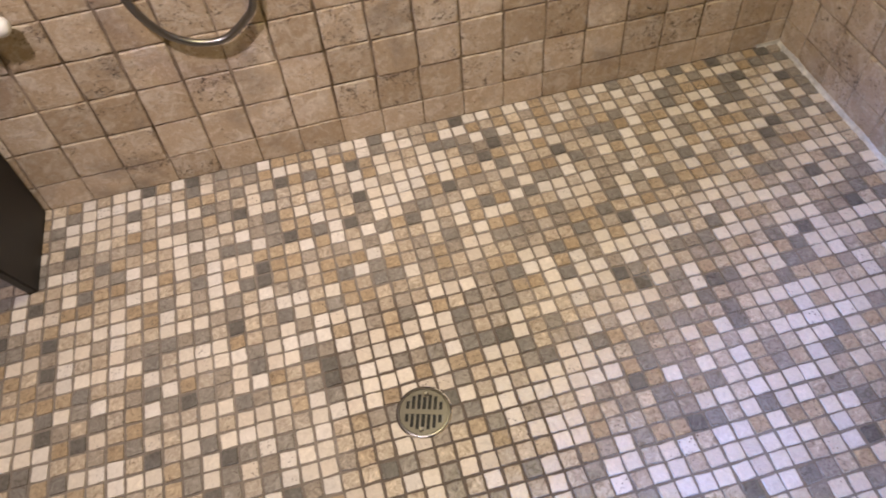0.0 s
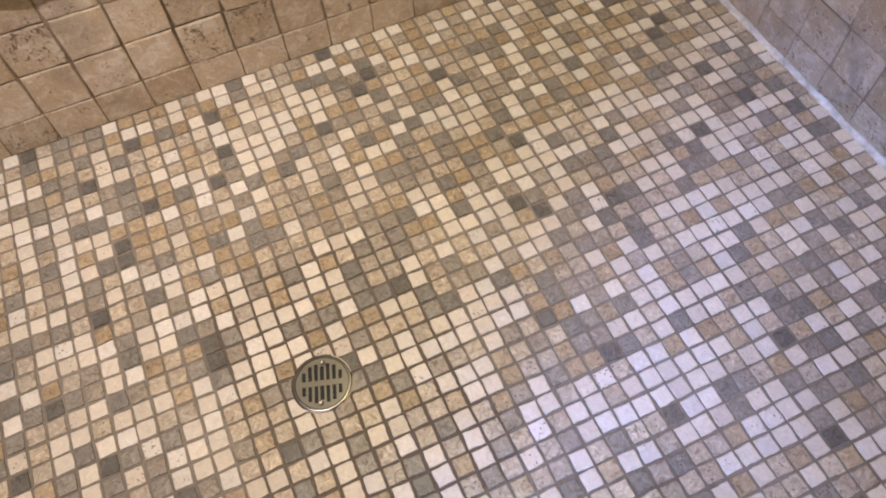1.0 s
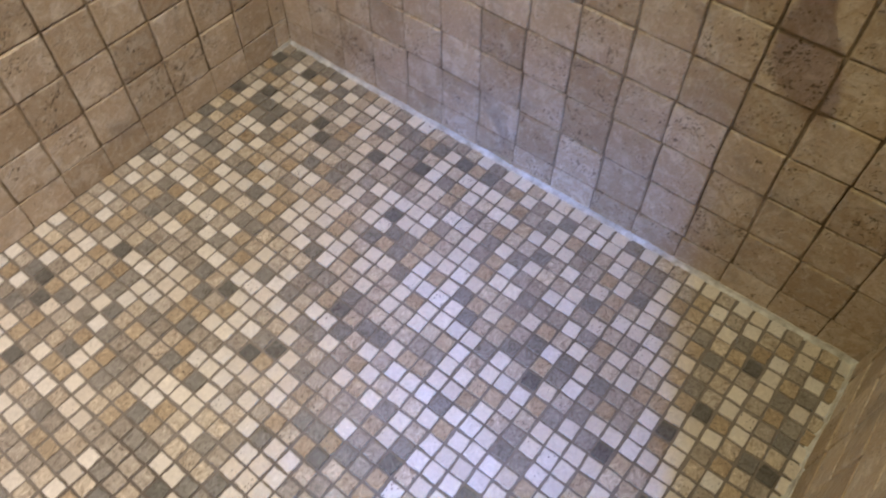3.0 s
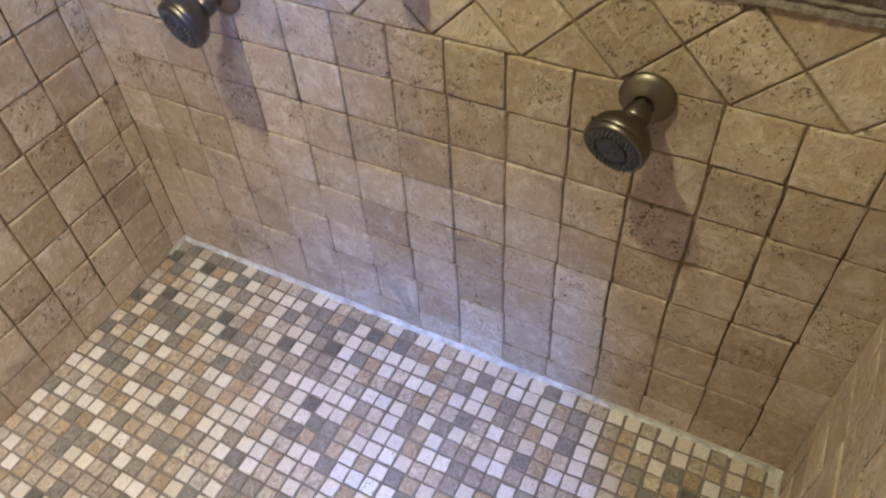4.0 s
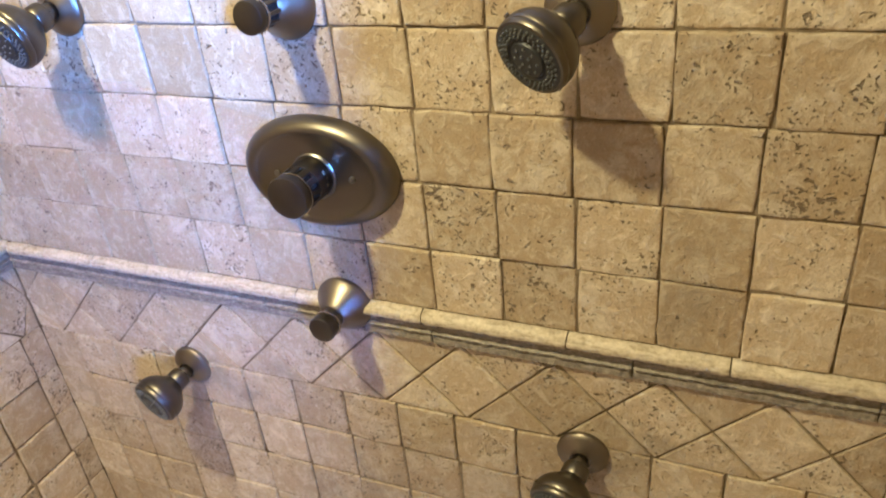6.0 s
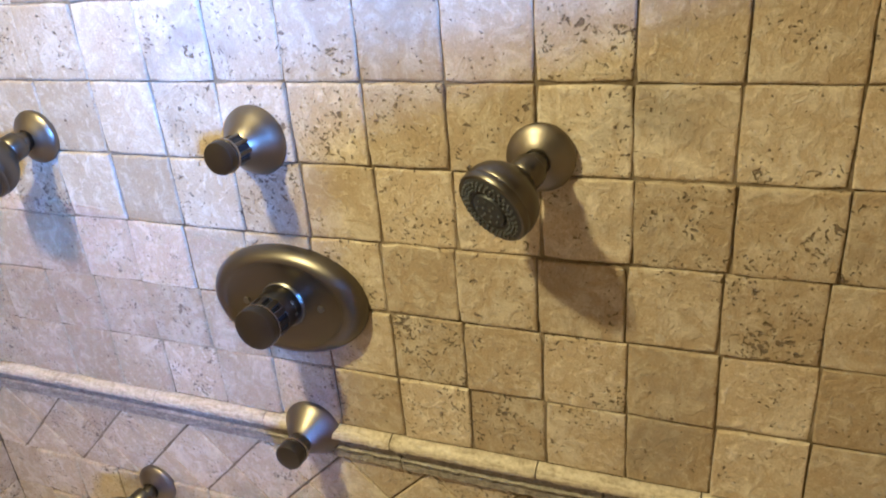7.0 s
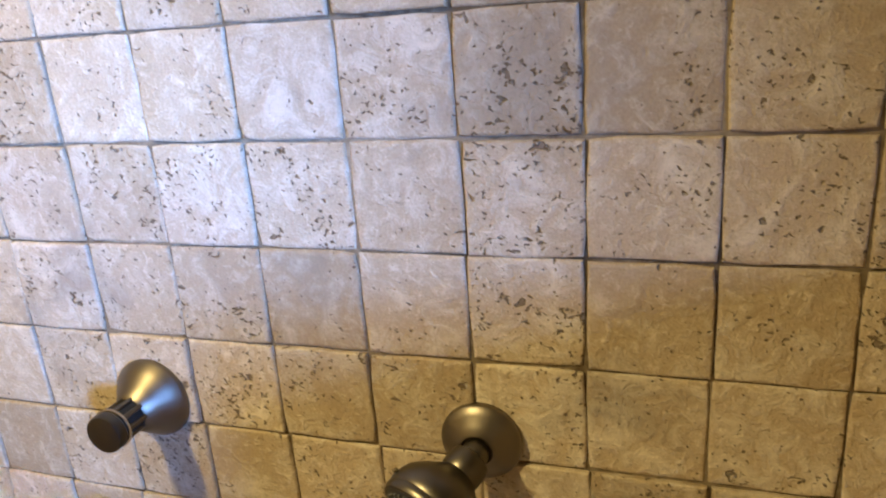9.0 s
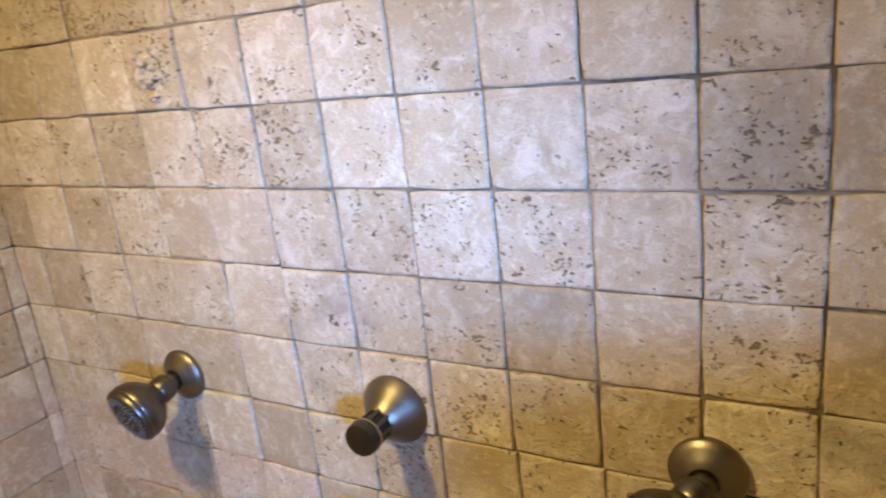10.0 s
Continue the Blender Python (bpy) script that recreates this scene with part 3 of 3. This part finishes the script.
for a, b in zip(rings, rings[1:]):
    for i in range(96):
        j = (i + 1) % 96
        plate.faces.new((a[i], a[j], b[j], b[i]))
plate.faces.new(rings[-1])
plate.faces.new(rings[0][::-1])
oval = smooth(part("oval_plate", plate, M_NICKEL_PLATE, valve), 40)
smooth(part("gasket_ring", lathe([(0.0335, 0.0165), (0.0335, 0.0210), (0.0318, 0.0226), (0.0285, 0.0215)], 56), M_STEEL, valve, "pale ring round the valve stem"))
smooth(part("sleeve", lathe([(0.0290, 0.017), (0.0290, 0.049), (0.0280, 0.0505), (0.0270, 0.0510)], 56), M_NICKEL_DIM, valve))
for i in range(12):
    rib = box_bm(0.0255, 0.0290, -0.0042, 0.0042, 0.052, 0.0735, 0.0006, 1)
    bmesh.ops.rotate(rib, cent=(0, 0, 0), matrix=Matrix.Rotation(2 * math.pi * i / 12, 3, "Z"), verts=rib.verts)
    part("rib", rib, M_NICKEL, valve)
part("core", lathe([(0.0252, 0.050), (0.0252, 0.074)], 48), M_HOLE_SHADE, valve)
for z, r in ((0.0500, 0.0290), (0.0725, 0.0299)):
    smooth(part("ring", lathe([(r - 0.002, z), (r, z + 0.0006), (r, z + 0.0026), (r - 0.0016, z + 0.0032)], 56), M_CHROME if z > 0.06 else M_NICKEL, valve))
smooth(part("knob", lathe([(0.0280, 0.0755), (0.0295, 0.0765), (0.0295, 0.0860), (0.0286, 0.0885), (0.0262, 0.0898), (0.004, 0.0904)], 56), M_NICKEL_DIM, valve))
for x in (-0.058, 0.058):
    screw = smooth(part("screw", lathe([(0.0050, 0.0165), (0.0050, 0.0212), (0.0036, 0.0220), (0.0012, 0.0212)], 20), M_STEEL, oval))
    screw.location = (x, 0.0, 0.0)
for i, a in enumerate((-25, -8, 9)):
    bar = box_bm(0.0286, 0.0294, -0.0028, 0.0028, 0.032, 0.0325 + 0.004 * (i != 1), 0.0002, 1)
    bmesh.ops.rotate(bar, cent=(0, 0, 0), matrix=Matrix.Rotation(radians(a + 20), 3, "Z"), verts=bar.verts)
    part("marking", bar, M_CHROME, valve, "pale temperature marking")

# ---- drain ----
DX, DY = -1.158, -0.762
drain = tagged(new("floor_drain"), "round stainless floor drain with slotted strainer", "drain")
drain.matrix_world = pose(DX, DY, 0.0022, 0, 0, -18) @ Matrix.Scale(0.935, 4)
smooth(part("outer_ring", lathe([(0.0545, -0.006), (0.0545, 0.0012), (0.0530, 0.0022), (0.0500, 0.0022), (0.0490, 0.0008), (0.0490, -0.004)], 64, close=False), M_STEEL, drain))
# shallow black disc painted as the shaded depth under the strainer
part("well", lathe([(0.0485, -0.0022), (0.0480, -0.0018)], 48), M_HOLE_SHADE, drain)
slots = []
for sy in (1, -1):
    for i in range(-3, 4):
        x = i * 0.0110
        half = math.sqrt(max(0.0, 0.040 ** 2 - x * x))
        top = min(half, 0.037 if abs(i) % 2 == 1 else 0.034) if i else 0.032
        slots.append((x, sy, 0.0050, max(0.016, top)))
strainer = bmesh.new()
N = 130
R = 0.0485
step = 2 * R / N
grid = {}


def open_at(x, y):
    for sx, sy, a, b in slots:
        yy = y * sy
        if abs(x - sx) < 0.0034 and a < yy < b:
            return True
    return False


def vert(i, j):
    if (i, j) not in grid:
        x, y = -R + i * step, -R + j * step
        r = math.hypot(x, y)
        if r > R:
            x, y = x * R / r, y * R / r
        grid[i, j] = strainer.verts.new((x, y, 0.0004))
    return grid[i, j]


for i in range(N):
    for j in range(N):
        x, y = -R + (i + 0.5) * step, -R + (j + 0.5) * step
        if math.hypot(x, y) < R + step * 0.3 and not open_at(x, y):
            strainer.faces.new((vert(i, j), vert(i + 1, j), vert(i + 1, j + 1), vert(i, j + 1)))
ext = bmesh.ops.extrude_face_region(strainer, geom=strainer.faces[:])
bmesh.ops.translate(strainer, vec=(0, 0, 0.0012), verts=[v for v in ext["geom"] if isinstance(v, bmesh.types.BMVert)])
bmesh.ops.recalc_face_normals(strainer, faces=strainer.faces)
part("strainer", strainer, M_STEEL, drain)
for s in (1, -1):
    sc = smooth(part("screw", lathe([(0.0052, 0.001), (0.0052, 0.0026), (0.0040, 0.0034), (0.0012, 0.0028)], 20), M_STEEL, drain))
    sc.location = (0.002 * s, s * 0.0385, 0)


# ---- hose, ledge and bench on the far side ----
hose = tagged(new("shower_hose"), "flexible metal hand-shower hose hanging in a loop", "hose")
ctrl = [(-1.56, -0.030, 1.02), (-1.548, -0.030, 0.80), (-1.535, -0.030, 0.60), (-1.512, -0.030, 0.495), (-1.493, -0.030, 0.447), (-1.464, -0.030, 0.407),
        (-1.417, -0.030, 0.379), (-1.361, -0.030, 0.376), (-1.312, -0.030, 0.409), (-1.288, -0.030, 0.443), (-1.272, -0.030, 0.55), (-1.262, -0.030, 0.75), (-1.258, -0.030, 1.02)]
pts = []
for i in range(len(ctrl) - 1):
    p0, p1, p2, p3 = (Vector(ctrl[max(0, min(len(ctrl) - 1, k))]) for k in (i - 1, i, i + 1, i + 2))
    n = max(6, int((p2 - p1).length / 0.0022))
    for k in range(n):
        t = k / n
        pts.append(0.5 * ((2 * p1) + (p2 - p0) * t + (2 * p0 - 5 * p1 + 4 * p2 - p3) * t * t + (3 * p1 - p0 - 3 * p2 + p3) * t ** 3))
smooth(part("metal_hose", tube(pts, 0.0082, 14, wobble=lambda i: 1.0 if i % 2 else 0.93), M_STEEL, hose), 60)
for x, z in ((-1.56, 1.03), (-1.258, 1.03)):
    elbow = tube([(x, 0.0, z + 0.012), (x, -0.018, z + 0.012), (x, -0.028, z + 0.006), (x, -0.030, z - 0.015)], 0.012, 18)
    smooth(part("elbow", elbow, M_NICKEL, hose))

ledge = tagged(new("grab_bar"), "white rounded bar fixed along the hose wall", "bar")
smooth(part("bar", tube([(-1.722, -0.045, 0.506), (-1.727, -0.045, 0.506), (-1.735, -0.045, 0.506), (-1.9, -0.045, 0.506), (-2.15, -0.045, 0.506), (-2.2, -0.045, 0.506)], 0.0185, 20, wobble=lambda i: (0.5, 0.85, 1, 1, 1, 0.8)[i]), M_WHITE, ledge), 50)
for x in (-1.80, -2.12):
    smooth(part("mount", tube([(x, 0.0, 0.506), (x, -0.03, 0.506)], 0.012, 16), M_WHITE, ledge))

bench = tagged(new("shower_bench"), "black shower bench with solid side panels against the tiled wall", "bench")
for x in (-1.90, -2.28):
    panel = bmesh.new()
    outline = [(-0.010, 0.0), (-0.246, 0.0), (-0.252, 0.006), (-0.300, 0.150), (-0.335, 0.40), (-0.010, 0.40)]
    lo = [panel.verts.new((x - 0.022, y, z + 0.001)) for y, z in outline]
    hi = [panel.verts.new((x, y, z + 0.001)) for y, z in outline]
    panel.faces.new(lo)
    panel.faces.new(hi[::-1])
    for i in range(len(outline)):
        j = (i + 1) % len(outline)
        panel.faces.new((lo[i], hi[i], hi[j], lo[j]))
    bmesh.ops.recalc_face_normals(panel, faces=panel.faces)
    bmesh.ops.bevel(panel, geom=panel.edges[:], offset=0.003, segments=2, affect="EDGES")
    part("side_panel", panel, M_PANEL, bench)
part("seat", box_bm(-2.30, -1.91, -0.34, -0.008, 0.402, 0.425, 0.004), M_PANEL, bench)


# ---- wall tiles ----
VARIANTS = 10
TILES = [piece_mesh("tile", square(0.1003, 0.0996), 0.0052, 0.0034, 4, 0.0012, 100 + i, M_TILE) for i in range(VARIANTS)]

LOW_TILES = [piece_mesh("tile", square(0.0982, 0.0984), 0.0056, 0.0036, 4, 0.0014, 150 + i, M_TILE) for i in range(VARIANTS)]


def put_tile(parent, frame_m, u, v, me, turn=0.0, tilt=0.5, lift=0.0):
    ob = new("tile", me)
    ob.parent = parent
    ob.matrix_world = frame_m @ pose(u, v, lift, rng.uniform(-tilt, tilt), rng.uniform(-tilt, tilt), turn)
    return ob


def clipped(u0, u1, v0, v1, gap=0.0013):
    return [(u0 + gap / 2, v0 + gap / 2), (u1 - gap / 2, v0 + gap / 2), (u1 - gap / 2, v1 - gap / 2), (u0 + gap / 2, v1 - gap / 2)]


def poly_tile(parent, frame_m, poly, seed, material=None):
    """A cut tile with its own outline."""
    cu = sum(p[0] for p in poly) / len(poly)
    cv = sum(p[1] for p in poly) / len(poly)
    me = piece_mesh("tile", [(p[0] - cu, p[1] - cv) for p in poly], 0.0050, 0.0024, 4, 0.0009, seed, material or M_TILE)
    return put_tile(parent, frame_m, cu, cv, me, 0, 0.3)


def wall_rows(parent, frame_m, u_end, phase, pitch, rows, near, seed, start=0.0, far_name="far_tiles", skip=None, stock=TILES):
    """Rows of square tiles from u = start to u_end. near(u, v) says which are single objects; the rest is joined."""
    rnd = random.Random(seed)
    verts, faces = [], []
    skip = skip or (lambda u, v: False)
    for v0, v1 in rows:
        shift = phase + rnd.uniform(-0.003, 0.003)
        k0 = math.floor((start - shift) / pitch)
        u = shift + k0 * pitch
        while u < u_end - 0.004:
            a, b = max(u, start), min(u + pitch, u_end)
            jv = rnd.uniform(-0.0008, 0.0008)
            if b - a > 0.012 and not skip((a + b) / 2, (v0 + v1) / 2):
                whole = b - a > pitch * 0.98 and v1 - v0 > ROW * 0.97
                uc, vc = (a + b) / 2 + rnd.uniform(-0.0008, 0.0008), (v0 + v1) / 2 + jv
                lift = rnd.uniform(-0.0017, 0.0019)
                if near(uc, vc):
                    if whole:
                        put_tile(parent, frame_m, uc, vc, stock[rnd.randrange(VARIANTS)], 90 * rnd.choice((0, 2)), 1.15, lift)
                    else:
                        poly_tile(parent, frame_m, clipped(a, b, v0, v1), rnd.randrange(10 ** 6))
                else:
                    add_piece(verts, faces, piece_rings(clipped(a, b, v0, v1), 0.006, 0.003, 2, 0.001, rnd), lambda p: frame_m @ p)
            u += pitch
    if faces:
        me = bpy.data.meshes.new(far_name)
        me.from_pydata(verts, [], faces)
        me.materials.append(M_TILE_ISLAND)
        ob = new(far_name, me)
        ob.parent = parent
        tagged(ob, kind="stuff")


LOW = 0.1004          # pitch of the rows below the border
LOW_ROWS = [(max(0.0, ZB - LOW * (k + 1)), ZB - LOW * k) for k in range(8)]
HIGH_ROWS = []
z = ZU
while z < TOP - 0.01:
    HIGH_ROWS.append((z, min(z + ROW, TOP)))
    z += ROW
DECOR = (0.4265, 1.833)       # the carved tile


def border(parent, frame_m, u_end, tip, period, seed, start=0.0):
    """Tiles set on their points, with cut triangles between."""
    rnd = random.Random(seed)
    g = 0.0016
    k = math.floor((start - tip) / period)
    u = tip + k * period
    h = BORDER
    while u < u_end + period:
        dia = [(u, ZB + g), (u + period / 2 - g, ZB + h / 2), (u, ZB + h - g), (u - period / 2 + g, ZB + h / 2)]
        low = [(u + 2.2 * g, ZB + g * 0.6), (u + period - 2.2 * g, ZB + g * 0.6), (u + period / 2, ZB + h / 2 - 1.6 * g)]
        high = [(u + period / 2, ZB + h / 2 + 1.6 * g), (u + period - 2.2 * g, ZB + h - g * 0.6), (u + 2.2 * g, ZB + h - g * 0.6)]
        for poly in (dia, low, high):
            us = [p[0] for p in poly]
            if max(us) > u_end + 0.02 or min(us) < start - 0.02:
                clip = [(min(max(p[0], start + 0.001), u_end - 0.001), p[1]) for p in poly]
                if max(p[0] for p in clip) - min(p[0] for p in clip) < 0.03:
                    continue
                poly = clip
            poly_tile(parent, frame_m, poly, rnd.randrange(10 ** 6))
        u += period


# shower head wall
def near_b(u, v):
    return v < 2.05


def carved_here(u, v):
    return abs(u - DECOR[0]) < 0.05 and abs(v - DECOR[1]) < 0.05


wall_rows(wall_east, B_FRAME, W, 0.899, 0.1005, LOW_ROWS, near_b, 21, 0.004, stock=LOW_TILES)
wall_rows(wall_east, B_FRAME, W, 1.190, 0.1015, HIGH_ROWS, near_b, 22, 0.004, skip=carved_here)
border(wall_east, B_FRAME, W - 0.003, 1.345, 0.1418, 23, 0.006)

# carved tile: a worn relief of leaves and scrolls
me = bpy.data.meshes.new("carved_tile")
n, vs, fs = 36, [], []
for i in range(n + 1):
    for j in range(n + 1):
        x, y = (i / n - 0.5) * 0.100, (j / n - 0.5) * 0.0985
        e = min(0.05 - abs(x), 0.0495 - abs(y))
        r, a = math.hypot(x * 1.25, y), math.atan2(y, x)
        leaf = math.exp(-((r - 0.014) / 0.006) ** 2) + 0.8 * math.exp(-((r - 0.031) / 0.006) ** 2) * (0.5 + 0.5 * math.cos(5 * a + 40 * r))
        leaf *= 1.0 if abs(x) < 0.032 else 0.2
        rough = 0.5 + 0.5 * noise.noise(Vector((x * 180, y * 180, 2)))
        h = 0.0055 + 0.0185 * leaf * rough if e > 0.004 else 0.0045
        vs.append((x, y, h if e > 0.0005 else -0.004))
for i in range(n):
    for j in range(n):
        a = i * (n + 1) + j
        fs.append((a, a + n + 1, a + n + 2, a + 1))
me.from_pydata(vs, [], fs)
me.materials.append(M_TILE)
carved = new("carved_tile", me)
carved.parent = wall_east
carved["label"] = "carved travertine tile with a leafy relief"
carved.matrix_world = B_FRAME @ pose(DECOR[0], DECOR[1], 0.003)

# hose wall: u runs from the far end to the corner, kept as negative x
wall_rows(wall_north, A_FRAME, -0.004, -0.049, 0.1023, LOW_ROWS, lambda u, v: u > -1.93, 31, LEFT, stock=LOW_TILES)
wall_rows(wall_north, A_FRAME, -0.004, -1.040, 0.1009, HIGH_ROWS, lambda u, v: u > -0.35 and v < 1.7, 32, LEFT)
border(wall_north, A_FRAME, -0.006, -0.043, 0.1418, 33, LEFT)

# return walls and end wall, seen only in passing
ALL_ROWS = [(ROW * k, min(ROW * (k + 1), TOP)) for k in range(25) if ROW * k < TOP - 0.02]
wall_rows(wall_south, C_FRAME, -DOOR1, 0.06, 0.1015, [(a, min(b, BLOCK_TOP - 0.02)) for a, b in ALL_ROWS if a < BLOCK_TOP - 0.04], lambda u, v: v < 0.7, 41, 0.008)
wall_rows(wall_south_far, C_FRAME, -LEFT, 0.06, 0.1015, ALL_ROWS, lambda u, v: False, 42, -DOOR0)
WEST = Matrix(((0, 0, 1, LEFT), (1, 0, 0, 0), (0, 1, 0, 0), (0, 0, 0, 1)))
wall_rows(wall_west, WEST, -0.008, 0.0, 0.1015, ALL_ROWS, lambda u, v: False, 43, -W)

# ---- floor mosaic ----
PX, PY, CHIP = 0.0347, 0.0346, 0.0304
CHIPS = [piece_mesh("mosaic_tile", square(CHIP), 0.0028, 0.0016, 4, 0.0013, 300 + i, M_MOSAIC) for i in range(12)]
verts, faces = [], []
frnd = random.Random(5)
x_first, y_first = -0.618 + 17 * PX, -0.921 + 26 * PY
ix = 0
while True:
    cx = x_first - ix * PX
    ix += 1
    if cx < LEFT - 0.01:
        break
    iy = 0
    while True:
        cy = y_first - iy * PY
        iy += 1
        if cy < -W - 0.01:
            break
        x0, x1 = max(cx - CHIP / 2, LEFT + 0.003), min(cx + CHIP / 2, -0.003)
        y0, y1 = max(cy - CHIP / 2, -W + 0.003), min(cy + CHIP / 2, -0.003)
        if x1 - x0 < 0.008 or y1 - y0 < 0.008:
            continue
        d = math.hypot(cx - DX, cy - DY)
        jx, jy, turn = frnd.uniform(-0.0011, 0.0011), frnd.uniform(-0.0011, 0.0011), frnd.uniform(-3.2, 3.2)
        tx, ty, lift = frnd.uniform(-1.3, 1.3), frnd.uniform(-1.3, 1.3), frnd.uniform(-0.0005, 0.0004)
        if d < 0.063:
            # chips cut round the drain
            poly = [(cx - CHIP / 2, cy - CHIP / 2), (cx + CHIP / 2, cy - CHIP / 2), (cx + CHIP / 2, cy + CHIP / 2), (cx - CHIP / 2, cy + CHIP / 2)]
            cut = []
            for k in range(4):
                a, b = Vector(poly[k]), Vector(poly[(k + 1) % 4])
                for s in range(4):
                    p = a.lerp(b, s / 4)
                    q = p - Vector((DX, DY))
                    if q.length < 0.0530:
                        p = Vector((DX, DY)) + q.normalized() * 0.0530 if q.length > 0.034 else None
                    if p is not None:
                        cut.append(p)
            if len(cut) > 3:
                area = abs(sum(cut[i].x * cut[i - 1].y - cut[i - 1].x * cut[i].y for i in range(len(cut)))) / 2
                if area > 0.00012:
                    m2 = sum(cut, Vector((0, 0))) / len(cut)
                    me = piece_mesh("mosaic_tile", [tuple(p - m2) for p in cut], 0.0020, 0.0010, 1, 0, frnd.randrange(9999), M_MOSAIC)
                    ob = new("mosaic_tile", me)
                    ob.parent = floor
                    ob.location = (m2.x, m2.y, 0)
            continue
        whole = x1 - x0 > CHIP * 0.99 and y1 - y0 > CHIP * 0.99
        if whole and -1.31 < cx < -0.72 and -1.04 < cy < -0.56:
            ob = new("mosaic_tile", CHIPS[frnd.randrange(12)])
            ob.parent = floor
            ob.matrix_world = pose(cx + jx, cy + jy, lift, tx, ty, turn + 90 * frnd.randrange(4))
        else:
            hw, hh = (x1 - x0), (y1 - y0)
            m = pose((x0 + x1) / 2 + jx, (y0 + y1) / 2 + jy, lift, tx, ty, turn if whole else 0)
            add_piece(verts, faces, piece_rings(square(hw, hh), 0.0028, 0.0016, 3, 0.0013, frnd), lambda p: m @ p)
me = bpy.data.meshes.new("mosaic_field")
me.from_pydata(verts, [], faces)
me.materials.append(M_MOSAIC_ISLAND)
field = new("mosaic_field", me)
field.parent = floor
tagged(field, "small tumbled stone mosaic tiles", kind="stuff")
